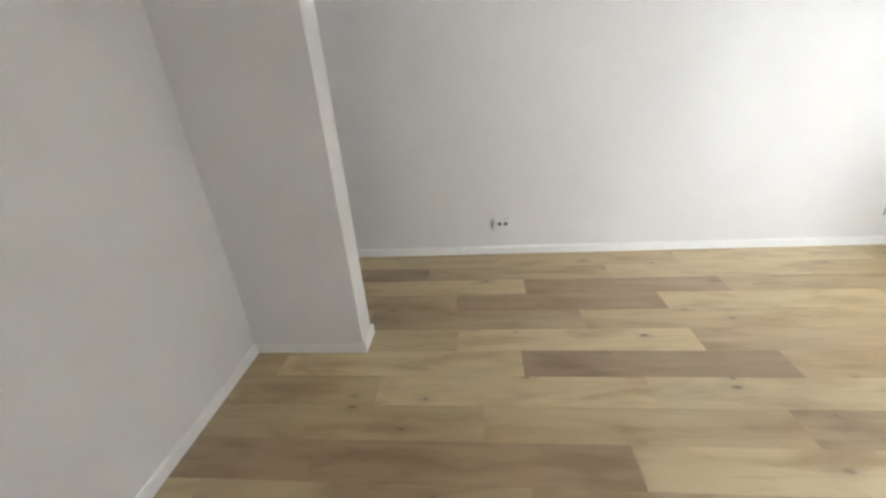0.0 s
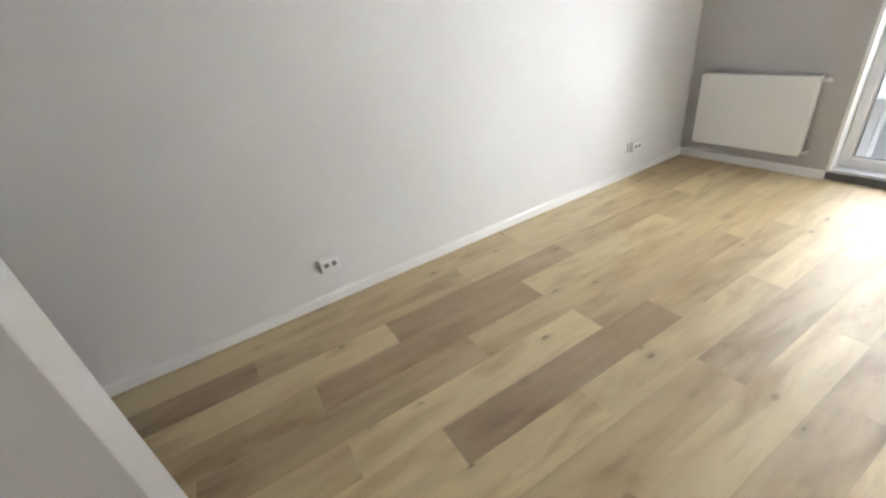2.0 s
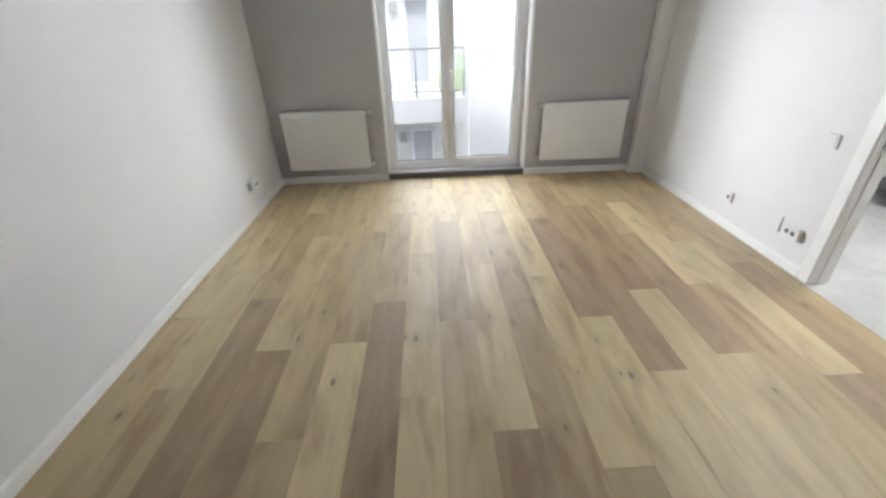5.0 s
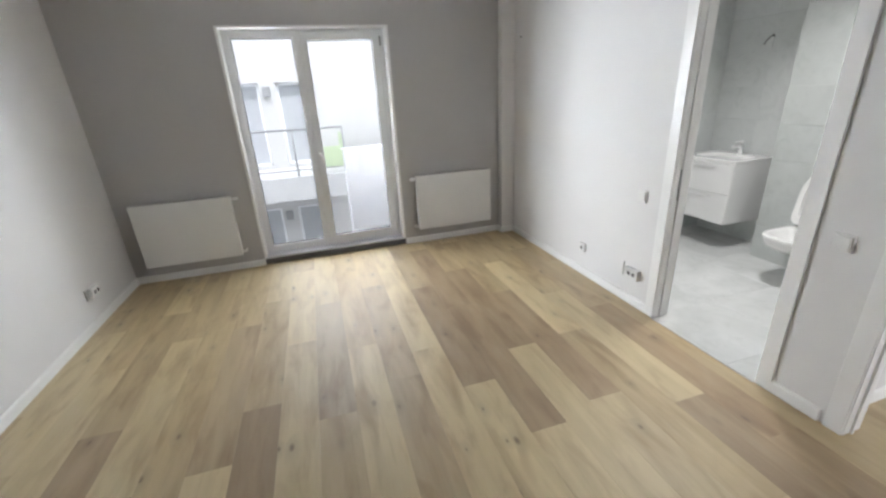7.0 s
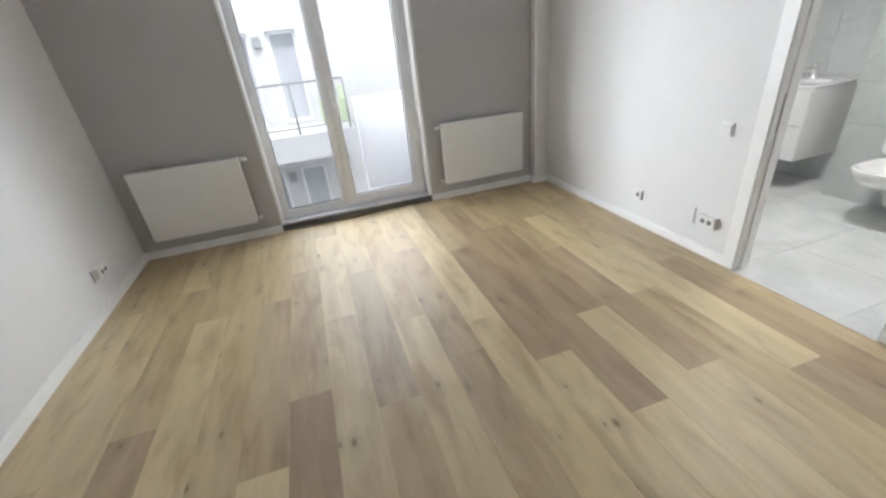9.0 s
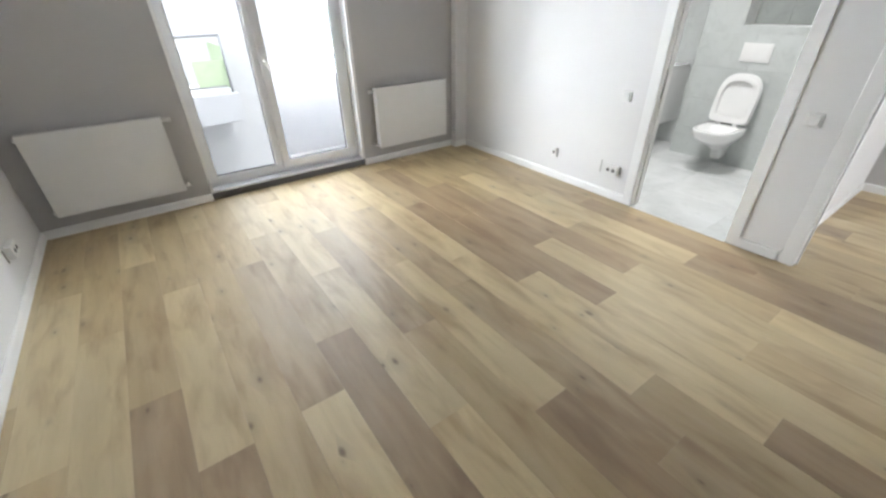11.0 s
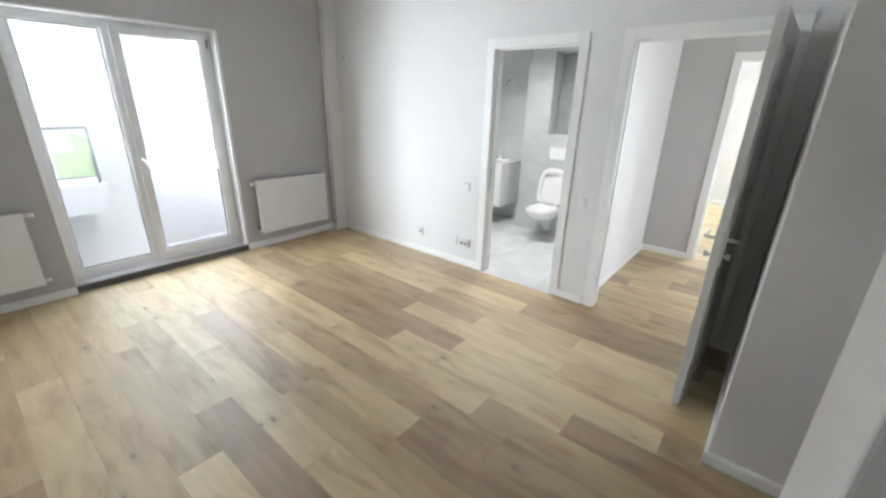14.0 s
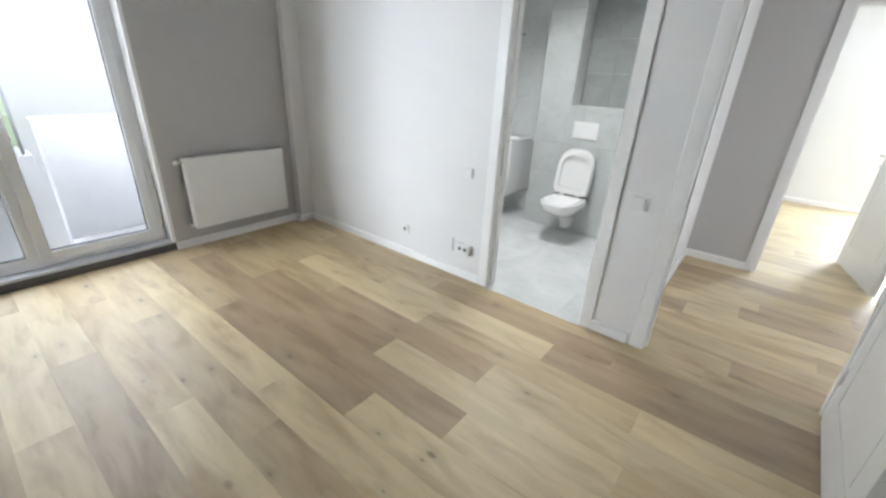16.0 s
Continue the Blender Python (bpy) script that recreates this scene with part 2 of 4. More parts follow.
M = dict(
    wall=material("wall_paint", (0.775, 0.77, 0.765), 0.75, spread=0.015, scale=1.7, bump=0.10, bump_scale=420),
    # east wall: same finish as the other walls, darker base colour
    wall_darker=material("wall_paint_darker", (0.51, 0.502, 0.497), 0.75, spread=0.02, scale=1.7, bump=0.10, bump_scale=420),
    # hall wall with the doorway: base colour darker than the rest of the hall
    hall=material("hall_wall_darker", (0.54, 0.53, 0.525), 0.75, spread=0.02, scale=1.7, bump=0.10, bump_scale=420),
    ceiling=material("ceiling_paint", (0.80, 0.80, 0.79), 0.85, spread=0.01, scale=2, bump=0.06, bump_scale=400),
    trim=material("white_trim", (0.87, 0.87, 0.86), 0.38, spread=0.015, scale=4, bump=0.02, bump_scale=90),
    leaf=material("door_lacquer", (0.78, 0.78, 0.765), 0.35, spread=0.015, scale=4, bump=0.03, bump_scale=160),
    upvc=material("white_upvc", (0.80, 0.81, 0.83), 0.30, spread=0.01, scale=5, bump=0.01),
    gasket=material("black_gasket", (0.03, 0.03, 0.032), 0.6, bump=0.02),
    sill_top=material("pale_sill", (0.62, 0.63, 0.66), 0.40, spread=0.03, scale=9, bump=0.03),
    sill_front=material("dark_sill_edge", (0.10, 0.10, 0.105), 0.5, spread=0.08, scale=12, bump=0.05),
    radiator=material("radiator_enamel", (0.80, 0.80, 0.79), 0.32, spread=0.01, scale=5, bump=0.02, bump_scale=300),
    # enamel darkened for grille, fins and brackets, with their shade in the colour
    radiator_grey=material("radiator_shadow_metal", (0.55, 0.55, 0.54), 0.5, bump=0.02),
    chrome=material("brushed_chrome", (0.82, 0.82, 0.82), 0.32, metal=1.0, spread=0.03, bump=0.02),
    steel=material("dark_steel", (0.34, 0.34, 0.34), 0.35, metal=1.0, spread=0.05, bump=0.03),
    plastic=material("white_plastic", (0.80, 0.80, 0.785), 0.30, spread=0.01, bump=0.0),
    socket_hole=material("socket_recess", (0.07, 0.07, 0.07), 0.5, bump=0.0),
    # wells are nearly flat, so the shade inside them is put into the colour
    well=material("socket_well_shade", (0.17, 0.165, 0.16), 0.5, spread=0.05, scale=40, bump=0.0),
    box=material("strip_grey", (0.36, 0.35, 0.33), 0.6, spread=0.1, scale=40),
    ceramic=material("white_ceramic", (0.84, 0.84, 0.83), 0.10, spread=0.008, scale=4, bump=0.0, coat=0.4),
    vanity=material("vanity_gloss", (0.82, 0.82, 0.81), 0.18, spread=0.01, scale=3, bump=0.0, coat=0.3),
    grout=material("tile_grout", (0.66, 0.67, 0.66), 0.8, spread=0.05, scale=30),
    subfloor=material("dark_joint", (0.07, 0.055, 0.04), 0.8, spread=0.1, scale=20),
    tile_wall=marble_tile("pale_stone_tile", (0.67, 0.69, 0.68), (0.62, 0.645, 0.635), 0.09, 0.003),
    tile_grey=marble_tile("grey_stone_tile", (0.55, 0.575, 0.56), (0.49, 0.515, 0.50), 0.10, 0.003),
    tile_floor=marble_tile("floor_stone_tile", (0.66, 0.67, 0.66), (0.54, 0.555, 0.545), 0.25, 0.001),
    # back of the niche: tile pattern in a darker base colour than tile_grey
    tile_niche=marble_tile("niche_stone_tile", (0.33, 0.35, 0.335), (0.27, 0.29, 0.28), 0.10, 0.003),
    wire=material("grey_wire", (0.12, 0.12, 0.12), 0.5, bump=0.0),
    render_white=material("white_render", (0.50, 0.50, 0.50), 0.85, spread=0.03, scale=0.6, bump=0.1, bump_scale=60),
    blind=material("grey_window_blind", (0.42, 0.435, 0.46), 0.6, spread=0.06, scale=2),
    rail=material("balcony_rail_steel", (0.27, 0.275, 0.28), 0.5, metal=0.2, spread=0.05),
    green=material("green_screen", (0.46, 0.55, 0.36), 0.7, spread=0.08, scale=9, bump=0.3, bump_scale=30),
    concrete=material("balcony_concrete", (0.40, 0.40, 0.40), 0.85, spread=0.06, scale=3, bump=0.2, bump_scale=80),
    parapet=material("grey_parapet_panel", (0.40, 0.40, 0.41), 0.6, spread=0.04, scale=3, bump=0.1, bump_scale=80),
    ground=material("courtyard_paving", (0.42, 0.42, 0.40), 0.9, spread=0.1, scale=0.4, bump=0.2, bump_scale=20),
    glass=glass_material("window_glass"),
)
OAK = dict(
    l=oak("oak_board_pale", (0.625, 0.497, 0.27), (0.55, 0.427, 0.22)),
    m=oak("oak_board_honey", (0.53, 0.40, 0.20), (0.44, 0.32, 0.148)),
    d=oak("oak_board_brown", (0.385, 0.263, 0.128), (0.32, 0.212, 0.097)),
    g=oak("oak_board_greyed", (0.465, 0.345, 0.178), (0.388, 0.28, 0.14)),
)


# ---- mesh helpers ----
def mesh_of(name, bm, mat, smooth=False):
    me = bpy.data.meshes.new(name)
    bmesh.ops.recalc_face_normals(bm, faces=bm.faces)
    bm.to_mesh(me)
    bm.free()
    me.materials.append(mat)
    if smooth:
        for p in me.polygons:
            p.use_smooth = True
    return me


def block(x0, x1, y0, y1, z0, z1, bevel=0.0, segments=2):
    bm = bmesh.new()
    bmesh.ops.create_cube(bm, size=1)
    for v in bm.verts:
        v.co = ((x0 + x1) / 2 + v.co.x * abs(x1 - x0), (y0 + y1) / 2 + v.co.y * abs(y1 - y0), (z0 + z1) / 2 + v.co.z * abs(z1 - z0))
    if bevel:
        bmesh.ops.bevel(bm, geom=bm.edges[:], offset=bevel, segments=segments, affect="EDGES", profile=0.5)
    return bm


def add(bm, other):
    """Joins a second bmesh into the first."""
    me = bpy.data.meshes.new("joined")
    other.to_mesh(me)
    other.free()
    bm.from_mesh(me)
    bpy.data.meshes.remove(me)
    return bm


def tube(points, radius, sides=10, caps=True):
    """A round bar along a row of points."""
    bm = bmesh.new()
    pts = [Vector(p) for p in points]
    rings = []
    for i, p in enumerate(pts):
        d = (pts[min(i + 1, len(pts) - 1)] - pts[max(i - 1, 0)]).normalized()
        q = d.to_track_quat("Z", "Y")
        r = radius[i] if isinstance(radius, (list, tuple)) else radius
        rings.append([bm.verts.new(p + q @ Vector((r * math.cos(a), r * math.sin(a), 0))) for a in [2 * math.pi * k / sides for k in range(sides)]])
    for a, c in zip(rings, rings[1:]):
        for k in range(sides):
            bm.faces.new((a[k], a[(k + 1) % sides], c[(k + 1) % sides], c[k]))
    if caps:
        bm.faces.new(rings[0][::-1])
        bm.faces.new(rings[-1])
    return bm


def loft(rings, cap_start=True, cap_end=True):
    """A skin over rings of equal count."""
    bm = bmesh.new()
    vs = [[bm.verts.new(p) for p in ring] for ring in rings]
    for a, c in zip(vs, vs[1:]):
        for k in range(len(a)):
            bm.faces.new((a[k], a[(k + 1) % len(a)], c[(k + 1) % len(a)], c[k]))
    if cap_start:
        bm.faces.new(vs[0][::-1])
    if cap_end:
        bm.faces.new(vs[-1])
    return bm


def part(name, bm, mat, parent=None, label="", smooth=False):
    ob = new(name, mesh_of(name, bm, mat, smooth))
    if parent is not None:
        ob.parent = parent
        ob.matrix_parent_inverse = parent.matrix_world.inverted()
    return tagged(ob, label)


def thing(name, label, category, x=0, y=0, z=0, turn=0, group=""):
    ob = new(name)
    ob.empty_display_size = 0.1
    ob.matrix_world = pose(x, y, z, 0, 0, turn)
    ob.matrix_basis = pose(x, y, z, 0, 0, turn)
    return tagged(ob, label, category, group)


def local(name, bm, mat, parent, label="", smooth=False):
    """A part whose mesh is written in its parent's own axes."""
    ob = new(name, mesh_of(name, bm, mat, smooth))
    ob.parent = parent
    return tagged(ob, label)


def structure(name, bm, mat, label, category):
    return tagged(part(name, bm, mat), label, category, kind="structure")


def boxes(*specs):
    bm = block(*specs[0])
    for s in specs[1:]:
        add(bm, block(*s))
    return bm


# ---- the rooms: floors, walls, ceiling ----
WEST, NORTH, SOUTH, EAST, TOP = -2.30, 3.27, -0.715, 4.06, 2.70
WIN_Y0, WIN_Y1, WIN_Z0, WIN_Z1 = 0.592, 2.098, 0.075, 2.225

floor = structure("floor", boxes((-2.45, 4.30, -0.83, 3.42, -0.20, -0.012), (-2.45, 0.82, -6.25, -0.83, -0.20, -0.012)), M["subfloor"], "oak-look laminate floor of brown and honey boards", "floor")
ceiling = structure("ceiling", boxes((-2.45, 4.30, -6.25, 3.42, TOP, TOP + 0.16)), M["ceiling"], "plain white painted ceiling", "ceiling")
wall_north = structure("wall_north", boxes((WEST - 0.15, 4.30, NORTH, 3.42, -0.1, TOP)), M["wall"], "long light grey painted wall with two low sockets", "wall")
wall_east = structure("wall_east", boxes((EAST, 4.205, WIN_Y1, NORTH, -0.1, TOP), (EAST, 4.205, -0.83, WIN_Y0, -0.1, TOP),
                                         (EAST, 4.205, WIN_Y0, WIN_Y1, WIN_Z1, TOP), (EAST + 0.02, 4.205, WIN_Y0, WIN_Y1, -0.1, 0.05)), M["wall_darker"], "darker grey wall round the balcony door", "wall")
BX0, BX1, HX0, HX1, HEAD = 0.985, 1.765, -0.265, 0.618, 2.09
wall_south = structure("wall_south", boxes((BX1, EAST, -0.83, SOUTH, -0.1, TOP), (HX1, BX0, -0.83, SOUTH, -0.1, TOP), (-2.45, HX0, -0.83, SOUTH, -0.1, TOP),
                                           (BX0, BX1, -0.83, SOUTH, HEAD, TOP), (HX0, HX1, -0.83, SOUTH, HEAD, TOP)), M["wall"], "light grey painted wall with two doorways", "wall")
wall_west = structure("wall_west", boxes((-1.20, -0.43, SOUTH, 0.505, -0.1, TOP)), M["wall"], "light grey painted wall corner beside the open door", "wall")
wall_recess = structure("wall_recess", boxes((-1.22, -1.113, 0.505, 2.014, -0.1, TOP)), M["wall"], "light grey painted wall at the back of a niche", "wall")
partition = structure("wall_partition", boxes((WEST, -0.455, 2.010, 2.180, -0.1, TOP, 0.004)), M["wall"], "short light grey partition wall with a free end", "wall")
wall_entry = structure("wall_entry", boxes((WEST - 0.15, WEST, 2.04, NORTH, -0.1, TOP)), M["wall"], "light grey painted wall behind the partition", "wall")
pipe_box = structure("pipe_boxing", boxes((3.965, EAST, SOUTH, -0.56, 0, TOP, 0.012, 3)), M["wall"], "grey painted pipe boxing in the corner", "boxing")
wall_hall_east = structure("wall_hall_east", boxes((0.70, 0.82, -2.74, -0.83, -0.1, TOP)), M["wall"], "light painted hall wall", "wall")
FX0, FX1 = -0.69, 0.165
wall_hall_south = structure("wall_hall_south", boxes((FX1, 0.70, -2.74, -2.62, -0.1, TOP), (-2.30, FX0, -2.74, -2.62, -0.1, TOP), (FX0, FX1, -2.74, -2.62, HEAD, TOP)), M["hall"], "darker grey hall wall with a doorway", "wall")
# unseen west end of the hall, opening assumed for the hall lamp
wall_hall_west = structure("wall_hall_west", boxes((-2.45, -2.30, -2.74, -2.25, -0.1, TOP), (-2.45, -2.30, -1.2, -0.83, -0.1, TOP), (-2.45, -2.30, -2.25, -1.2, -0.1, 0.7), (-2.45, -2.30, -2.25, -1.2, 2.3, TOP)), M["wall"], "light painted hall wall", "wall")
wall_far_south = structure("wall_far_south", boxes((-1.24, 1.75, -6.25, -6.10, -0.1, TOP), (-2.45, -2.16, -6.25, -6.10, -0.1, TOP), (-2.16, -1.24, -6.25, -6.10, 2.32, TOP), (-2.16, -1.24, -6.25, -6.10, -0.1, 0.16)), M["wall"], "bright painted wall of the room beyond the hall", "wall")
wall_far_east = structure("wall_far_east", boxes((1.60, 1.75, -6.10, -2.74, -0.1, TOP)), M["wall"], "painted wall of the room beyond", "wall")
wall_far_west = structure("wall_far_west", boxes((-2.45, -2.30, -6.10, -2.74, -0.1, TOP)), M["wall"], "plain painted wall of the room beyond", "wall")
wall_far_north = structure("wall_far_north", boxes((0.70, 1.60, -2.86, -2.74, -0.1, TOP)), M["wall"], "painted wall of the room beyond", "wall")
bath_slab = structure("bathroom_floor", boxes((0.82, 3.32, -2.82, -0.698, -0.20, -0.006)), M["grout"], "pale stone-look tile floor of the bathroom", "floor")
wall_bath_south = structure("wall_bath_south", boxes((0.82, 3.32, -2.82, -2.712, -0.1, TOP)), M["grout"], "bathroom wall with pale stone-look tiles", "wall")
NICHE = (1.20, 1.968, 1.268, 2.22)
wall_bath_box = structure("wall_bath_boxing", boxes((0.82, NICHE[0], -2.712, -2.38, 0, TOP), (NICHE[1], 2.31, -2.712, -2.38, 0, TOP), (NICHE[0], NICHE[1], -2.712, -2.38, 0, NICHE[2]),
                                                    (NICHE[0], NICHE[1], -2.712, -2.38, NICHE[3], TOP), (NICHE[0], NICHE[1], -2.712, -2.60, NICHE[2], NICHE[3])), M["grout"], "grey tiled boxing behind the toilet with a niche", "wall")
wall_bath_east = structure("wall_bath_east", boxes((3.20, 3.32, -2.712, -0.83, -0.1, TOP)), M["tile_wall"], "bathroom side wall in pale stone-look tile", "wall")


def baseboard(x0, y0, x1, y1, side):
    """A white skirting board along a wall: side is the unit step from the wall into the room."""
    h, d = 0.068, 0.014
    sx, sy = side
    profile = [(0, 0), (d, 0), (d, h - 0.012), (d - 0.004, h - 0.003), (d - 0.008, h), (0, h)]
    rings = [[(px + sx * a, py + sy * a, z) for a, z in profile] for px, py in ((x0, y0), (x1, y1))]
    return structure("baseboard", loft(rings), M["trim"], "white painted skirting board along the wall", "skirting")


baseboard(WEST, NORTH, EAST, NORTH, (0, -1))
baseboard(EAST, NORTH - 0.014, EAST, WIN_Y1, (-1, 0))
baseboard(EAST, WIN_Y0, EAST, -0.56, (-1, 0))
baseboard(EAST - 0.014, -0.56, 3.951, -0.56, (0, 1))
baseboard(3.965, -0.56, 3.965, SOUTH + 0.014, (-1, 0))
baseboard(3.965, SOUTH, 1.826, SOUTH, (0, 1))
baseboard(0.930, SOUTH, 0.700, SOUTH, (0, 1))
baseboard(-0.325, SOUTH, -0.43, SOUTH, (0, 1))
baseboard(-0.43, SOUTH + 0.014, -0.43, 0.519, (1, 0))
baseboard(-0.43, 0.505, -1.113, 0.505, (0, 1))
baseboard(-1.113, 0.519, -1.113, 2.008, (1, 0))
baseboard(-1.099, 2.020, -0.441, 2.020, (0, -1))
baseboard(-0.455, 2.020, -0.455, 2.194, (1, 0))
baseboard(-0.455, 2.180, WEST, 2.180, (0, 1))
baseboard(0.70, -0.83, 0.70, -2.62, (-1, 0))
baseboard(0.686, -2.62, 0.226, -2.62, (0, 1))
baseboard(-1.24, -6.10, 1.60, -6.10, (0, 1))


# ---- doorways and doors ----
def door_frame(name, x0, x1, label, back=-0.83, front=SOUTH):
    """White lining and flat architraves round an opening in a wall along x. x0, x1: the clear width."""
    d = tagged(thing(name, label, "door", (x0 + x1) / 2, (back + front) / 2, 0), kind="structure")
    w, t, top = 0.080, 0.013, 2.07
    for x, s in ((x0, -1), (x1, 1)):
        part("jamb", block(min(x, x + s * 0.019), max(x, x + s * 0.019), back, front, 0, top, 0.001), M["trim"], d)
        for y, o in ((front, 1), (back, -1)):
            part("architrave", block(min(x + s * 0.004, x + s * w), max(x + s * 0.004, x + s * w), min(y, y + o * t), max(y, y + o * t), 0, top + w, 0.003), M["trim"], d)
    part("jamb_head", block(x0 - 0.019, x1 + 0.019, back, front, top, top + 0.019, 0.001), M["trim"], d)
    for y, o in ((front, 1), (back, -1)):
        part("architrave_head", block(x0 - 0.003, x1 + 0.003, min(y, y + o * t), max(y, y + o * t), top + 0.004, top + w, 0.003), M["trim"], d)
    # the rebate with its seal
    mid = back + 0.072
    part("seal", boxes((x0, x0 + 0.010, mid - 0.012, mid, 0, top - 0.01), (x1 - 0.010, x1, mid - 0.012, mid, 0, top - 0.01), (x0, x1, mid - 0.012, mid, top - 0.010, top)), M["trim"], d)
    return d


def lever_set(parent, x, z, y_face, out):
    """Backplate with lever and thumb turn on one face of a door leaf, in the leaf's axes."""
    y = lambda a: y_face + out * a
    plate = boxes((x - 0.019, x + 0.019, min(y(0), y(0.008)), max(y(0), y(0.008)), z - 0.15, z + 0.06, 0.003))
    h = local("backplate", plate, M["chrome"], parent, "long chrome backplate")
    lever = tube([(x, y(0.006), z), (x, y(0.04), z), (x - 0.006, y(0.052), z), (x - 0.02, y(0.056), z), (x - 0.12, y(0.056), z + 0.002)], [0.011, 0.010, 0.010, 0.010, 0.008], 10)
    ob = local("lever", lever, M["chrome"], h, smooth=True)
    turn = tube([(x, y(0.006), z - 0.09), (x, y(0.026), z - 0.09)], 0.009, 10)
    add(turn, block(x - 0.004, x + 0.004, min(y(0.02), y(0.04)), max(y(0.02), y(0.04)), z - 0.106, z - 0.074, 0.002))
    local("thumb_turn", turn, M["chrome"], h, smooth=False)


def door_leaf(parent, x, y, turn, width=0.86, height=2.055, thick=0.04):
    """A moulded two-panel leaf; its hinge edge stands at x, y."""
    leaf = new("leaf", mesh_of("leaf", block(0, width, 0.004, thick - 0.004, 0.008, height, 0.001), M["leaf"]))
    leaf.parent = parent
    leaf.matrix_parent_inverse = parent.matrix_world.inverted()
    leaf.matrix_basis = pose(x, y, 0, 0, 0, turn)
    stile, rails = 0.115, ((0.008, 0.20), (0.92, 1.06), (height - 0.12, height))
    for y0, y1 in ((0, 0.004), (thick - 0.004, thick)):
        for a, c in ((0, stile), (width - stile, width)):
            local("stile", block(a, c, y0, y1, 0.008, height), M["leaf"], leaf)
        for z0, z1 in rails:
            local("rail", block(stile, width - stile, y0, y1, z0, z1), M["leaf"], leaf)
        for z0, z1 in ((0.20, 0.92), (1.06, height - 0.12)):
            local("panel", block(stile + 0.035, width - stile - 0.035, y0 + (0.001 if y0 == 0 else -0.002), y1 + (0.002 if y0 == 0 else -0.001), z0 + 0.035, z1 - 0.035, 0.0012, 1), M["leaf"], leaf)
    # lock face on the free edge
    local("lock_plate", block(width - 0.001, width + 0.0015, thick / 2 - 0.011, thick / 2 + 0.011, 0.86, 1.10), M["chrome"], leaf, "narrow chrome lock plate")
    for z in (0.28, 1.02, 1.78):
        local("hinge", tube([(-0.006, -0.006, z - 0.045), (-0.006, -0.006, z + 0.045)], 0.007, 10), M["chrome"], leaf, "chrome barrel hinge", smooth=True)
    lever_set(leaf, width - 0.055, 1.02, 0, -1)
    lever_set(leaf, width - 0.055, 1.02, thick, 1)
    return leaf


door_bath = door_frame("door_1", 1.005, 1.745, "white framed bathroom doorway standing open")
door_hall = door_frame("door_2", -0.245, 0.598, "white panelled door standing open against the wall corner")
door_leaf(door_hall, -0.236, -0.693, 87.8, 0.848)
door_far = door_frame("door_3", -0.67, 0.145, "white panelled door standing open to the bright room", -2.74, -2.62)
door_leaf(door_far, -0.655, -2.752, -79.0, 0.80)
part("strike_plate", block(1.743, 1.7455, -0.775, -0.752, 0.86, 1.06), M["steel"], door_bath, "steel strike plate")
part("strike_plate", block(0.596, 0.5985, -0.775, -0.752, 0.90, 1.06), M["steel"], door_hall, "steel strike plate")
part("threshold", block(1.005, 1.745, -0.712, -0.690, 0.0, 0.004, 0.0015), M["tile_floor"], door_bath, "pale stone edge at the floor joint")

# ---- balcony door ----
win = tagged(thing("window_1", "white plastic balcony door with two glazed leaves", "balcony door", 4.2, 1.34, 0), kind="structure")
FX = 4.165
oy0, oy1, oz0, oz1 = 0.622, 2.074, 0.082, 2.208


def ring(name, y0, y1, z0, z1, w, x0, x1, parent, mat, bevel=0.004, wb=None):
    """A four-sided profile frame in the plane of the window."""
    wb = wb or w
    ob = part(name, boxes((x0, x1, y0, y0 + w, z0, z1, bevel), (x0, x1, y1 - w, y1, z0, z1, bevel), (x0 + 0.0005, x1 - 0.0005, y0 + w - 0.004, y1 - w + 0.004, z0, z0 + wb, bevel), (x0 + 0.0005, x1 - 0.0005, y0 + w - 0.004, y1 - w + 0.004, z1 - w, z1, bevel)), mat, parent)
    return ob


ring("window_frame", oy0, oy1, oz0, oz1, 0.060, FX, FX + 0.07, win, M["upvc"], wb=0.075)
part("mullion", block(FX, FX + 0.07, 1.405, 1.470, oz0 + 0.05, oz1 - 0.05, 0.004), M["upvc"], win)
for name, y0, y1, x in (("sash", 0.668, 1.418, FX - 0.018),):
    sash = ring(name, y0, y1, oz0 + 0.040, oz1 - 0.022, 0.070, x, x + 0.068, win, M["upvc"], 0.006)
    ring("gasket", y0 + 0.068, y1 - 0.068, oz0 + 0.108, oz1 - 0.090, 0.005, x + 0.012, x + 0.05, sash, M["gasket"], 0)
    part("pane", block(x + 0.028, x + 0.034, y0 + 0.070, y1 - 0.070, oz0 + 0.110, oz1 - 0.092), M["glass"], sash).visible_shadow = False
    hy, hz = 1.385, 1.08
    hp = part("handle", boxes((x - 0.010, x, hy - 0.015, hy + 0.015, hz - 0.035, hz + 0.035, 0.004)), M["plastic"], sash, "white lever handle tilted down")
    part("lever", tube([(x - 0.006, hy, hz), (x - 0.040, hy, hz), (x - 0.046, hy - 0.008, hz - 0.006), (x - 0.048, hy - 0.035, hz - 0.10)], [0.011, 0.010, 0.011, 0.008], 10), M["plastic"], hp, smooth=True)
    part("hinge", tube([(x - 0.004, y0 - 0.004, 2.06), (x - 0.004, y0 - 0.004, 2.14)], 0.009, 8), M["steel"], sash, smooth=True)
    part("hinge", tube([(x - 0.004, y0 - 0.004, 0.16), (x - 0.004, y0 - 0.004, 0.25)], 0.009, 8), M["plastic"], sash, smooth=True)
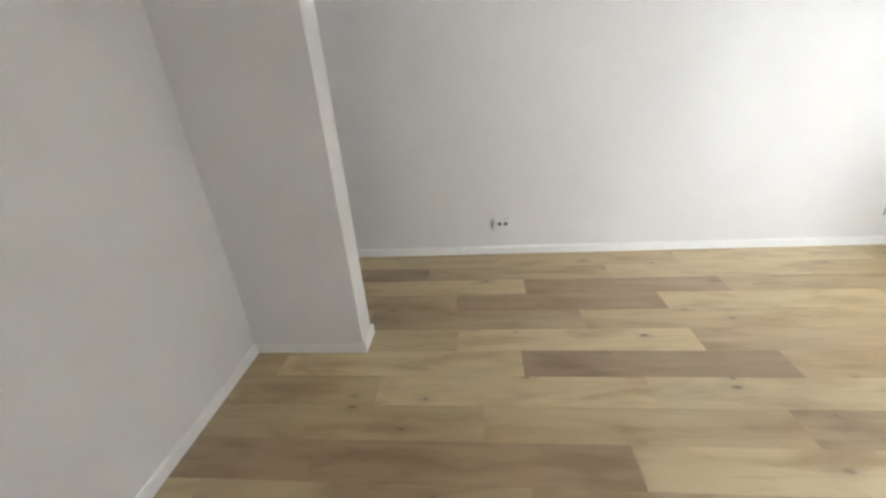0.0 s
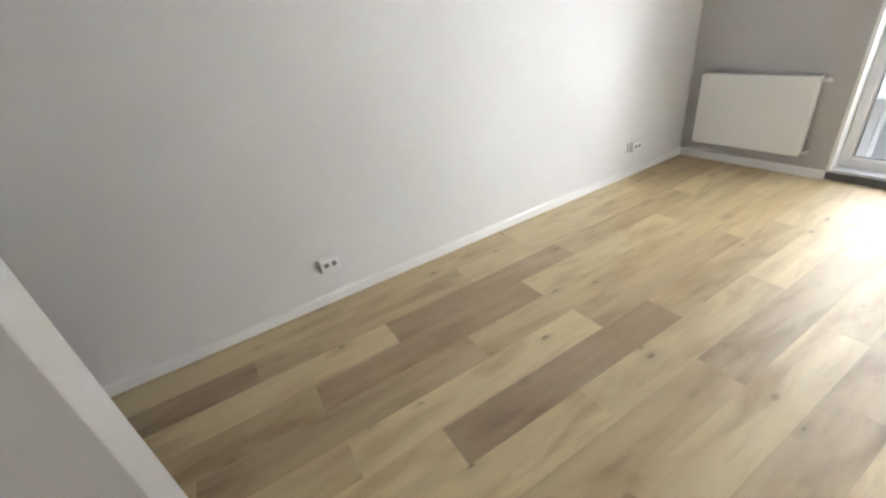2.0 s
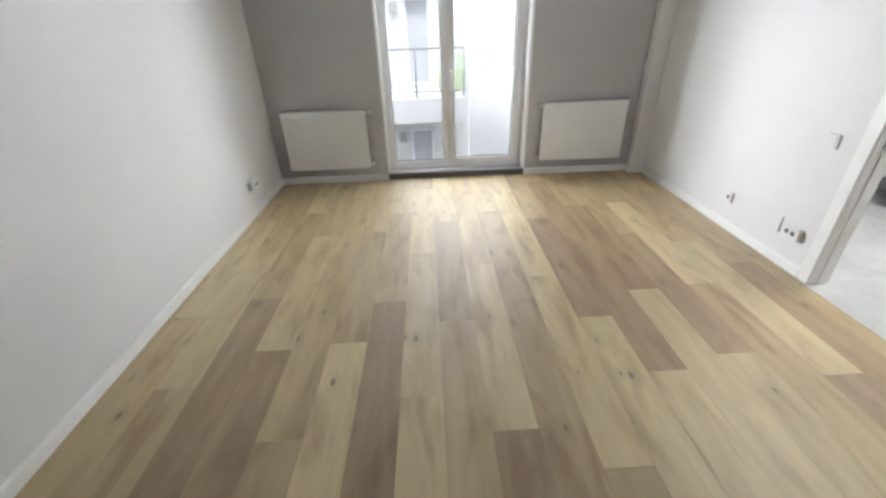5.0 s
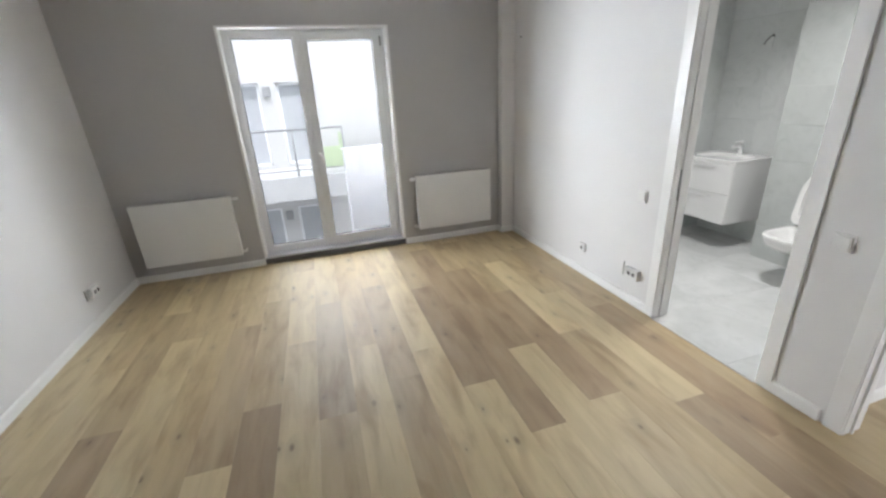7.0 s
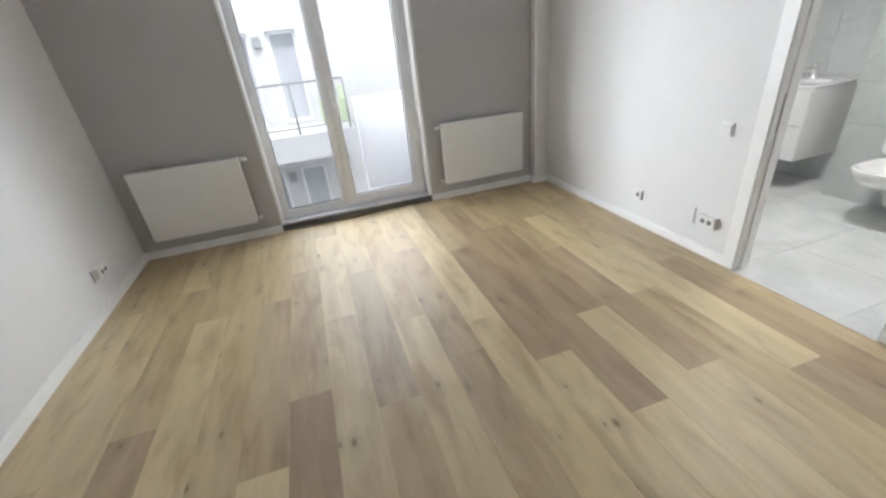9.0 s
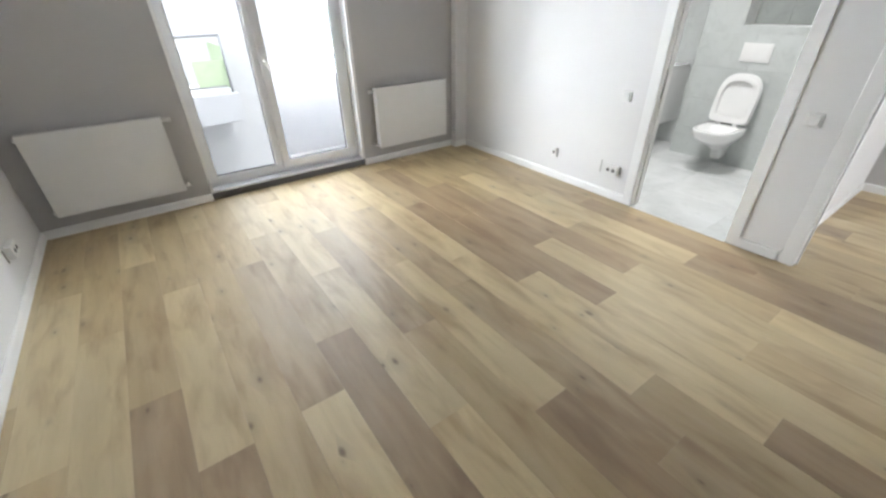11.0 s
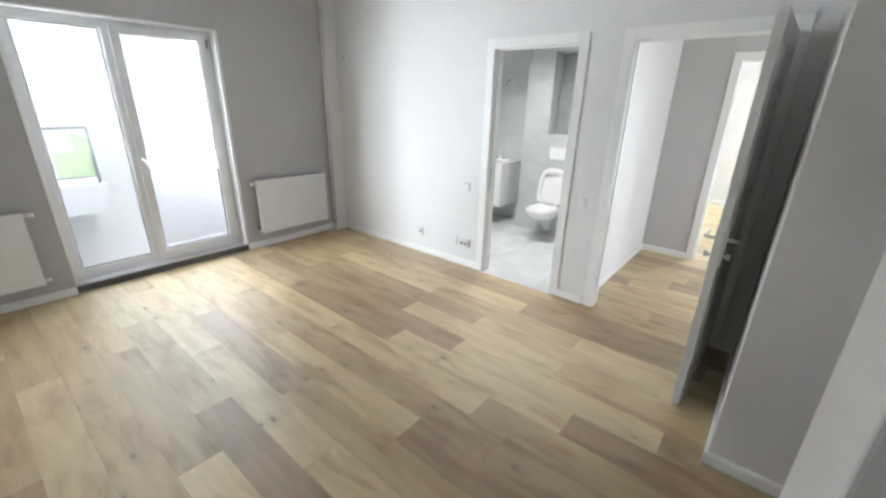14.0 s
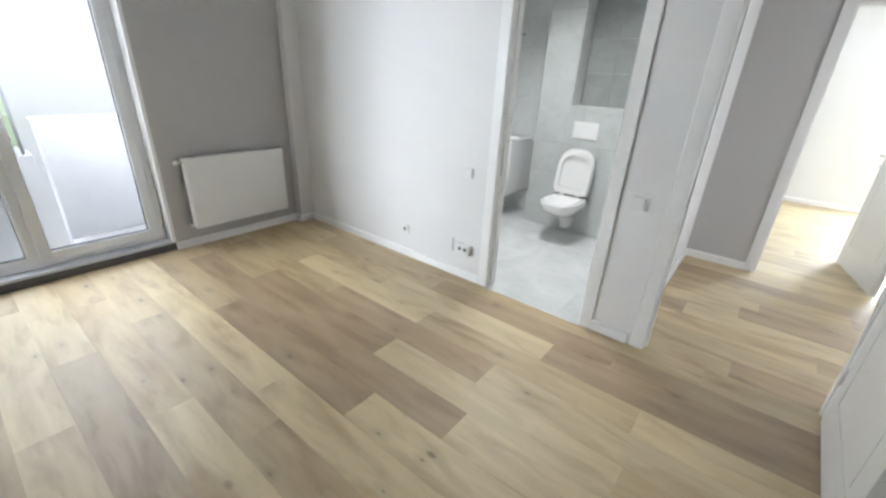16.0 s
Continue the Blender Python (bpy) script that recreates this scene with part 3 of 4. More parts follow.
fixed = ring("fixed_bead", 1.468, 2.015, oz0 + 0.073, oz1 - 0.058, 0.014, FX + 0.012, FX + 0.05, win, M["upvc"], 0.002)
part("pane", block(FX + 0.028, FX + 0.034, 1.478, 2.005, oz0 + 0.083, oz1 - 0.068), M["glass"], fixed).visible_shadow = False
ring("gasket", 1.481, 2.002, oz0 + 0.086, oz1 - 0.071, 0.004, FX + 0.014, FX + 0.04, fixed, M["gasket"], 0)
# plastered reveals with white corner beads and the raised sill
part("reveal", boxes((EAST - 0.004, FX + 0.06, WIN_Y1 - 0.022, WIN_Y1 + 0.002, WIN_Z0, WIN_Z1, 0.002), (EAST - 0.004, FX + 0.06, WIN_Y0 - 0.002, WIN_Y0 + 0.026, WIN_Z0, WIN_Z1, 0.002), (EAST - 0.0045, FX + 0.06, WIN_Y0 - 0.002, WIN_Y1 + 0.002, WIN_Z1 - 0.014, WIN_Z1 + 0.003, 0.002)), M["trim"], win, "white finished reveal")
part("sill", block(EAST + 0.016, FX + 0.02, WIN_Y0, WIN_Y1, 0.052, 0.080, 0.003), M["sill_top"], win, "pale grey sill board")
part("sill_edge", block(EAST + 0.010, EAST + 0.030, WIN_Y0, WIN_Y1, 0.0, 0.058, 0.002), M["sill_front"], win, "dark grey sill edge")


# ---- radiators ----
def radiator(y0, y1, label, valve_low):
    """Flat steel panel radiator: front panel, back panel, side covers, top grille, valve and plugs. Stands off the wall on brackets."""
    z0, z1, xf, xb = 0.175, 0.775, 3.958, 4.028
    r = thing("radiator", label, "radiator", (xf + xb) / 2, (y0 + y1) / 2, z0, group="radiators beside the balcony door")
    part("front_panel", block(xf, xf + 0.013, y0, y1, z0, z1, 0.006, 3), M["radiator"], r)
    part("back_panel", block(xb - 0.010, xb, y0 + 0.008, y1 - 0.008, z0 + 0.006, z1 - 0.006, 0.004), M["radiator"], r)
    for a in (y0 + 0.001, y1 - 0.006):
        part("side_cover", block(xf + 0.010, xb - 0.004, a, a + 0.005, z0 + 0.010, z1 - 0.002, 0.002), M["radiator"], r)
    grille = boxes((xf + 0.010, xb - 0.003, y0 + 0.002, y1 - 0.002, z1 - 0.012, z1 - 0.009))
    n = int((y1 - y0) / 0.022)
    for i in range(n):
        y = y0 + 0.012 + i * (y1 - y0 - 0.024) / (n - 1)
        add(grille, block(xf + 0.012, xb - 0.006, y - 0.0035, y + 0.0035, z1 - 0.010, z1 - 0.002))
    part("top_grille", grille, M["radiator_grey"], r)
    fins = boxes((xf + 0.020, xb - 0.016, y0 + 0.02, y1 - 0.02, z0 + 0.02, z0 + 0.022))
    for i in range(int((y1 - y0) / 0.035)):
        y = y0 + 0.03 + i * 0.035
        add(fins, block(xf + 0.018, xb - 0.014, y, y + 0.002, z0 + 0.02, z1 - 0.03))
    part("fins", fins, M["radiator_grey"], r)
    for y in (y0 + 0.14, y1 - 0.14):
        for z in (z0 + 0.06, z1 - 0.14):
            part("bracket", block(xb - 0.002, EAST, y - 0.02, y + 0.02, z, z + 0.04), M["radiator_grey"], r)
    xm = (xf + xb) / 2
    part("valve", add(tube([(xm, valve_low[0], valve_low[1]), (xm, valve_low[0] + valve_low[2] * 0.030, valve_low[1]), (xm, valve_low[0] + valve_low[2] * 0.034, valve_low[1]), (xm, valve_low[0] + valve_low[2] * 0.062, valve_low[1])], [0.012, 0.012, 0.017, 0.015], 12),
                      tube([(xm, valve_low[0] + valve_low[2] * 0.022, valve_low[1]), (EAST, valve_low[0] + valve_low[2] * 0.022, valve_low[1])], 0.009, 10)), M["chrome"], r, "small chrome valve", smooth=True)
    far = y1 if valve_low[2] < 0 else y0
    for z in (z0 + 0.03, z1 - 0.035):
        part("plug", tube([(xm, far, z), (xm, far - valve_low[2] * 0.014, z)], 0.013, 10), M["radiator"], r, smooth=True)
    low = z0 + 0.030
    part("lower_valve", add(tube([(xm, valve_low[0], low), (xm, valve_low[0] + valve_low[2] * 0.040, low)], 0.011, 10), tube([(xm, valve_low[0] + valve_low[2] * 0.028, low), (EAST, valve_low[0] + valve_low[2] * 0.028, low)], 0.008, 10)), M["chrome"], r, "small chrome return valve", smooth=True)
    return r


radiator(2.273, 3.118, "wide white panel radiator beside the balcony door", (2.273, 0.745, -1))
radiator(-0.420, 0.445, "white panel radiator between balcony door and pipe boxing", (0.445, 0.740, 1))


# ---- sockets and switches ----
def socket_plate(x, y, z, out, count, name, label, gap=0.048, depth=0.036):
    """A row of round-well sockets on a wall along x; out is the way into the room."""
    s = thing(name, label, "socket", x, y, z, group="low wall sockets")
    Y = lambda a: out * a
    w = gap * (count - 1) + 0.074
    local("housing", block(-w / 2, w / 2, min(Y(0), Y(depth)), max(Y(0), Y(depth)), -0.041, 0.041, 0.006, 3), M["plastic"], s)
    for i in range(count):
        cx = (i - (count - 1) / 2) * gap
        rim = tube([(cx, Y(depth - 0.001), 0), (cx, Y(depth + 0.0018), 0)], [0.0165, 0.0155], 20, caps=False)
        add(rim, tube([(cx, Y(depth + 0.0018), 0), (cx, Y(depth + 0.0003), 0)], [0.0155, 0.013], 20))
        well = local("well", rim, M["well"], s, "shaded round socket well", smooth=False)
        for dx in (-0.007, 0.007):
            local("pin_hole", tube([(cx + dx, Y(depth + 0.0005), 0), (cx + dx, Y(depth + 0.0012), 0)], 0.0032, 8), M["socket_hole"], well)
    return s


def switch(x, z, label):
    s = thing("light_switch", label, "light switch", x, SOUTH, z, group="light switches beside the doorways")
    local("plate", block(-0.041, 0.041, 0, 0.012, -0.041, 0.041, 0.005, 3), M["plastic"], s)
    rk = local("rocker", block(-0.031, 0.031, 0.010, 0.017, -0.031, 0.031, 0.003, 2), M["plastic"], s)
    return s


socket_plate(0.402, NORTH, 0.278, -1, 2, "double_socket", "white double wall socket above the skirting")
socket_plate(3.315, NORTH, 0.275, -1, 2, "double_socket", "white double wall socket near the corner")
# thin grey vertical strip left of the socket
tagged(part("cover_strip", block(3.214, 3.222, NORTH - 0.006, NORTH, 0.235, 0.315, 0.001), M["box"]), "narrow grey vertical strip beside a socket", "wall box")
socket_plate(1.975, SOUTH, 0.255, 1, 2, "double_socket", "white double wall socket beside the bathroom doorway")
# thin grey vertical strip next to the double socket
tagged(part("cover_strip", block(2.085, 2.092, SOUTH, SOUTH + 0.006, 0.20, 0.31, 0.001), M["box"]), "narrow grey vertical strip beside a socket", "wall box")
socket_plate(2.605, SOUTH, 0.250, 1, 1, "aerial_socket", "white single aerial socket low on the wall", depth=0.018)
switch(1.985, 0.845, "white rocker light switch beside the bathroom doorway")
switch(0.817, 0.885, "white rocker light switch between two doorways")

# loose lamp wires at the ceiling and a small clip on the wall
wires = thing("ceiling_wire", "bare dark lamp wires hanging from the ceiling", "wire", 3.57, -0.15, TOP)
local("strand", tube([(0, 0, 0), (0.004, 0.01, -0.05), (0.02, 0.02, -0.09), (0.035, 0.005, -0.10), (0.03, -0.01, -0.085)], 0.0035, 6), M["wire"], wires, smooth=True)
local("strand", tube([(0.008, 0, 0), (0.0, -0.012, -0.04), (-0.012, -0.006, -0.075), (-0.008, 0.012, -0.11)], 0.0035, 6), M["wire"], wires, smooth=True)
local("cap", tube([(0, 0, 0), (0, 0, -0.012)], 0.022, 14), M["plastic"], wires, smooth=False)
tagged(part("wall_nail", tube([(3.832, SOUTH, 2.078), (3.832, SOUTH + 0.02, 2.08)], 0.007, 8), M["steel"]), "small grey nail high on the wall", "nail")

# ---- bathroom ----
def vanity_unit():
    x0, x1, yb, yf, z0, z1 = 2.49, 3.09, -2.70, -2.19, 0.275, 0.845
    v = thing("vanity_unit", "white gloss wall-hung vanity with two drawers", "vanity", (x0 + x1) / 2, yb, z0)
    part("carcass", block(x0, x1, yb, yf, z0, z1, 0.002), M["vanity"], v)
    for a, c in ((z0 + 0.002, 0.560), (0.566, z1 - 0.002)):
        d = part("drawer", block(x0 + 0.001, x1 - 0.001, yf + 0.002, yf + 0.020, a, c, 0.002), M["vanity"], v)
        xm = (x0 + x1) / 2
        part("handle", boxes((xm - 0.13, xm + 0.13, yf + 0.030, yf + 0.038, c - 0.040, c - 0.030, 0.002), (xm - 0.128, xm - 0.116, yf + 0.018, yf + 0.032, c - 0.039, c - 0.031), (xm + 0.116, xm + 0.128, yf + 0.018, yf + 0.032, c - 0.039, c - 0.031)), M["chrome"], d, "straight chrome bar handle")
    return v


def rounded_ring(cx, cy, z, rx, ry, n=28, power=3.0):
    pts = []
    for k in range(n):
        a = 2 * math.pi * k / n
        c, s = math.cos(a), math.sin(a)
        pts.append((cx + rx * math.copysign(abs(c) ** (2 / power), c), cy + ry * math.copysign(abs(s) ** (2 / power), s), z))
    return pts


def washbasin():
    b = thing("washbasin", "white ceramic basin set on the vanity", "washbasin", 2.79, -2.435, 0.845)
    cx, cy = 2.79, -2.435
    rings = [rounded_ring(cx, cy, 0.846, 0.300, 0.255, 40, 14), rounded_ring(cx, cy, 0.872, 0.304, 0.259, 40, 14), rounded_ring(cx, cy, 0.876, 0.300, 0.255, 40, 14),
             rounded_ring(cx, cy + 0.02, 0.876, 0.235, 0.165, 40, 4), rounded_ring(cx, cy + 0.02, 0.862, 0.222, 0.152, 40, 4), rounded_ring(cx, cy + 0.02, 0.80, 0.16, 0.11, 40, 3), rounded_ring(cx, cy + 0.02, 0.785, 0.03, 0.03, 40, 2)]
    part("bowl", loft(rings), M["ceramic"], b, smooth=False)
    t = thing("tap", "chrome single-lever basin tap", "tap", cx, -2.61, 0.876)
    local("body", tube([(0, 0, 0), (0, 0, 0.006), (0, 0, 0.010), (0, 0, 0.10), (0, 0, 0.112)], [0.026, 0.026, 0.021, 0.020, 0.018], 16), M["chrome"], t, smooth=True)
    local("spout", tube([(0, 0, 0.075), (0, 0.05, 0.085), (0, 0.105, 0.078), (0, 0.115, 0.066)], [0.014, 0.013, 0.012, 0.011], 12), M["chrome"], t, smooth=True)
    local("lever", boxes((-0.010, 0.010, -0.02, 0.085, 0.114, 0.124, 0.004)), M["chrome"], t)


def toilet():
    cx, yb, z = 1.80, -2.366, 0.0
    t = thing("toilet", "white wall-hung toilet with its lid raised", "toilet", cx, yb, 0.07)

    def section(zz, half, front, back=0.0, n=32):
        """A D-shaped outline: straight at the wall, round at the front."""
        pts = []
        for k in range(n):
            a = 2 * math.pi * k / n
            c, s = math.cos(a), math.sin(a)
            p = 2.6 if s > 0 else 7
            mid = (front + back) / 2
            pts.append((cx + half * math.copysign(abs(c) ** (2 / p), c), yb + mid + (front - back) / 2 * math.copysign(abs(s) ** (2 / p), s), zz))
        return pts

    outer = [section(0.080, 0.048, 0.15), section(0.09, 0.054, 0.165), section(0.17, 0.056, 0.19), section(0.225, 0.082, 0.28), section(0.28, 0.138, 0.41), section(0.335, 0.172, 0.50), section(0.400, 0.183, 0.525), section(0.408, 0.180, 0.522),
             section(0.408, 0.148, 0.485, 0.12), section(0.385, 0.140, 0.475, 0.13), section(0.315, 0.105, 0.40, 0.17), section(0.26, 0.05, 0.28, 0.20)]
    part("bowl", loft(outer), M["ceramic"], t, smooth=True)
    # raised lid: the same outline stood up, with a shallow dished inner face
    back, lean = yb + 0.085, 0.16

    def lid_ring(half, h0, h1, off, n=32):
        pts = []
        for k in range(n):
            a = 2 * math.pi * k / n
            c, s = math.cos(a), math.sin(a)
            p = 2.8 if s > 0 else 8
            h = (h0 + h1) / 2 + (h1 - h0) / 2 * math.copysign(abs(s) ** (2 / p), s)
            pts.append((cx + half * math.copysign(abs(c) ** (2 / p), c), back + off - lean * h + 0.02, 0.43 + h))
        return pts

    rings = [lid_ring(0.182, 0.0, 0.440, -0.022), lid_ring(0.186, 0.0, 0.445, -0.008), lid_ring(0.182, 0.0, 0.440, 0.004), lid_ring(0.135, 0.045, 0.385, 0.004), lid_ring(0.128, 0.055, 0.375, -0.006)]
    part("lid", loft(rings), M["plastic"], t, "raised white lid", smooth=False)
    ring_up = [lid_ring(0.176, 0.01, 0.425, 0.010), lid_ring(0.180, 0.005, 0.430, 0.016), lid_ring(0.174, 0.01, 0.424, 0.026), lid_ring(0.138, 0.062, 0.382, 0.024), lid_ring(0.134, 0.066, 0.378, 0.012)]
    part("seat", loft(ring_up, False, False), M["plastic"], t, "raised white seat ring", smooth=False)
    for a in (cx - 0.10, cx + 0.06):
        part("hinge", block(a, a + 0.04, back - 0.005, back + 0.035, 0.408, 0.440, 0.006), M["chrome"], t)


# made-up fitting round the bathroom fill lamp, out of view
fill_plate = thing("fill_fitting", "flat white square fitting added unseen round the bathroom fill lamp", "ceiling light", 1.9, -1.35, TOP)
local("frame", boxes((-0.20, 0.20, -0.20, -0.172, -0.045, 0, 0.003), (-0.20, 0.20, 0.172, 0.20, -0.045, 0, 0.003), (-0.20, -0.172, -0.173, 0.173, -0.0445, 0, 0.003), (0.172, 0.20, -0.173, 0.173, -0.0445, 0, 0.003)), M["trim"], fill_plate)
local("diffuser", block(-0.172, 0.172, -0.172, 0.172, -0.038, -0.010, 0.002), M["plastic"], fill_plate)
vanity_unit()
washbasin()
toilet()
flush = thing("flush_plate", "white dual flush plate on grey tiles", "flush plate", 1.79, -2.367, 1.05)
local("plate", block(-0.123, 0.123, 0, 0.010, -0.08, 0.08, 0.004), M["plastic"], flush)
for a, c in ((-0.105, -0.005), (0.005, 0.105)):
    local("button", block(a, c, 0.008, 0.014, -0.06, 0.06, 0.003), M["plastic"], flush)
bw = thing("wall_wire", "loose lamp wires sticking out of the tiles", "wire", 2.76, -2.70, 1.92)
local("strand", tube([(0, 0, 0), (0.0, 0.03, 0.01), (0.03, 0.05, -0.03), (0.05, 0.04, -0.06)], 0.005, 6), M["wire"], bw, smooth=True)
local("strand", tube([(0.005, 0, 0), (-0.01, 0.035, 0.015), (-0.03, 0.045, 0.0)], 0.005, 6), M["wire"], bw, smooth=True)

# ---- outside: balcony, courtyard, opposite building ----
structure("ground", boxes((-600, 600, -600, 600, -7.2, -6.2)), M["ground"], "pale paved courtyard ground", "ground")
balcony = thing("balcony", "balcony with a solid grey parapet", "balcony", 4.8, 0, 0)
part("slab", block(4.30, 5.25, -1.6, 1.10, -0.28, -0.06, 0.004), M["concrete"], balcony)
part("parapet", block(5.10, 5.25, -1.6, 1.10, -0.06, 0.985, 0.006), M["parapet"], balcony)
part("coping", block(5.08, 5.27, -1.6, 1.11, 0.985, 1.005, 0.004), M["parapet"], balcony)


# added out of view, tall enough to hold the western sky off the courtyard
structure("house_front", boxes((3.95, 4.20, -12, 16, TOP + 0.165, 12.0), (3.95, 4.20, 3.425, 16, -6.2, TOP + 0.165), (3.95, 4.20, -12, -0.835, -6.2, TOP + 0.165), (3.95, 4.20, -0.835, 3.425, -6.2, -0.205)), M["concrete"], "unseen grey house front added to block sky light from the courtyard", "facade")


def opposite_building():
    b = thing("apartment_building", "white rendered apartment house with grey shuttered windows", "apartment building", 11.0, 0, -6.2)
    cols = [(-9.6, -8.4), (-6.8, -5.6), (-4.0, -2.8), (1.50, 2.13), (2.52, 3.55), (5.2, 6.4), (8.0, 9.2)]
    floors = [(-5.4, -4.1), (-3.0, -1.02), (0.10, 2.06)]
    wall = bmesh.new()
    zs = [-6.2] + [z for f in floors for z in f] + [3.7]
    for i in range(0, len(zs), 2):
        add(wall, block(11.0, 11.3, -12, 12, zs[i], zs[i + 1]))
    ys = [-12] + [y for c in cols for y in c] + [12]
    for z0, z1 in floors:
        for i in range(0, len(ys), 2):
            add(wall, block(11.0, 11.3, ys[i], ys[i + 1], z0, z1))
    add(wall, block(11.35, 18, -12, 12, -6.2, 3.7))
    part("wall", wall, M["render_white"], b)
    part("roof", block(10.7, 18.2, -12.2, 12.2, 3.7, 3.95, 0.01), M["concrete"], b)
    for z0, z1 in floors:
        for y0, y1 in cols:
            w = part("window", boxes((11.12, 11.18, y0, y0 + 0.06, z0, z1), (11.12, 11.18, y1 - 0.06, y1, z0, z1), (11.12, 11.18, y0, y1, z0, z0 + 0.06), (11.12, 11.18, y0, y1, z1 - 0.06, z1)), M["upvc"], b)
            sl = boxes((11.19, 11.20, y0, y1, z0, z1))
            for k in range(int((z1 - z0) / 0.12)):
                add(sl, block(11.186, 11.192, y0 + 0.06, y1 - 0.06, z0 + 0.07 + k * 0.12, z0 + 0.16 + k * 0.12))
            part("shutter", sl, M["blind"], w, "grey slatted shutter")
        part("balcony_slab", block(9.4, 11.0, 0.70, 6.5, z0 - 0.62, z0 - 0.08, 0.01), M["render_white"], b)
    for y in (2.35,):
        for z in (1.88, -1.20):
            part("wall_lamp", block(10.90, 11.0, y - 0.09, y + 0.09, z - 0.14, z + 0.10, 0.02), M["rail"], b, "small dark wall lamp")
    return b


opposite_building()
rail = thing("balcony_rail", "dark steel balcony rail with a green screen", "railing", 9.45, 2.0, 0.05)
part("top_bar", tube([(9.45, 0.80, 1.035), (9.45, 6.4, 1.035)], 0.025, 10), M["rail"], rail, smooth=True)
for y in (0.80, 1.87, 3.0, 4.1, 5.2, 6.35):
    part("post", tube([(9.45, y, 0.03), (9.45, y, 1.035)], 0.022, 8), M["rail"], rail, smooth=True)
part("bottom_bar", tube([(9.45, 0.87, 0.16), (9.45, 6.4, 0.16)], 0.015, 8), M["rail"], rail, smooth=True)
screen = thing("privacy_screen", "green woven privacy screen on the balcony side", "screen", 10.2, 0.85, 0.05)
part("panel", block(9.47, 10.95, 0.80, 0.815, 0.10, 0.85, 0.002), M["green"], screen)
part("panel", block(9.475, 9.49, 0.82, 1.36, 0.16, 0.62, 0.002), M["green"], screen)

# ---- tiles ----
def tile_mesh(name, w, h, d, mat, joint=0.0006):
    """One tile, lying in x and z with its face towards +y, with a small arris."""
    bm = bmesh.new()
    a = joint
    back = [bm.verts.new(p) for p in ((a, 0, a), (w - a, 0, a), (w - a, 0, h - a), (a, 0, h - a))]
    mid = [bm.verts.new(p) for p in ((a, d - 0.001, a), (w - a, d - 0.001, a), (w - a, d - 0.001, h - a), (a, d - 0.001, h - a))]
    e = a + 0.0015
    top = [bm.verts.new(p) for p in ((e, d, e), (w - e, d, e), (w - e, d, h - e), (e, d, h - e))]
    for p, q in ((back, mid), (mid, top)):
        for k in range(4):
            bm.faces.new((p[k], p[(k + 1) % 4], q[(k + 1) % 4], q[k]))
    bm.faces.new(top)
    return mesh_of(name, bm, mat)


def wave_tile_mesh(name, w, h, d, mat, relief, joint=0.0008):
    """A wall tile with a swelling, slanting wave across its face."""
    bm = bmesh.new()
    nx, nz = (6, 4) if w > 0.3 else (3, 4)
    grid = []
    for j in range(nz + 1):
        row = []
        for i in range(nx + 1):
            u, v = i / nx, j / nz
            swell = 0.5 + 0.5 * math.sin(2 * math.pi * (v + 0.35 * math.sin(2 * math.pi * u * w / 0.6) - 0.1))
            row.append(bm.verts.new((joint + u * (w - 2 * joint), d + relief * (swell - 0.5), joint + v * (h - 2 * joint))))
        grid.append(row)
    for j in range(nz):
        for i in range(nx):
            bm.faces.new((grid[j][i], grid[j + 1][i], grid[j + 1][i + 1], grid[j][i + 1]))
    for side in (grid[0], [r[nx] for r in grid], grid[nz][::-1], [r[0] for r in grid][::-1]):
        rim = [bm.verts.new(v.co) for v in side]
        foot = [bm.verts.new((v.co.x, 0, v.co.z)) for v in (side[-1], side[0])]
        bm.faces.new(rim + foot)
    return mesh_of(name, bm, mat, True)


def tile_field(parent, x0, x1, z0, z1, place, mat, w=0.60, h=0.30, d=0.012, offset=0.0, hole=None, name="tile", relief=0.0):
    """Tiles over x0..x1 and z0..z1 of a plane; place(x, z) gives the pose of a tile's corner. hole: a rectangle left open."""
    cache = {}
    zz = z0
    while zz < z1 - 0.01:
        hh = min(h, z1 - zz)
        xx = x0
        while xx < x1 - 0.01:
            ww = min(w if xx > x0 else w - offset, x1 - xx)
            pieces = [(xx, zz, ww, hh)]
            if hole:
                pieces = cut(pieces[0], hole)
            for px, pz, pw, ph in pieces:
                key = (round(pw, 3), round(ph, 3))
                if key not in cache:
                    cache[key] = wave_tile_mesh(name, pw, ph, d, mat, relief) if relief else tile_mesh(name, pw, ph, d, mat)
                ob = new(name, cache[key])
                ob.parent = parent
                ob.matrix_basis = place(px, pz)
            xx += ww
        zz += hh


def cut(r, hole):
    """The rests of a rectangle x, z, w, h outside a hole x0, x1, z0, z1."""
    x, z, w, h = r
    hx0, hx1, hz0, hz1 = hole
    if x >= hx1 - 0.005 or x + w <= hx0 + 0.005 or z >= hz1 - 0.005 or z + h <= hz0 + 0.005:
        return [r]
    out = []
    if x < hx0 - 0.005:
        out.append((x, z, hx0 - x, h))
    if x + w > hx1 + 0.005:
        out.append((hx1, z, x + w - hx1, h))
    a, c = max(x, hx0), min(x + w, hx1)
    if z < hz0 - 0.005:
        out.append((a, z, c - a, hz0 - z))
    if z + h > hz1 + 0.005:
        out.append((a, hz1, c - a, z + h - hz1))
    return out


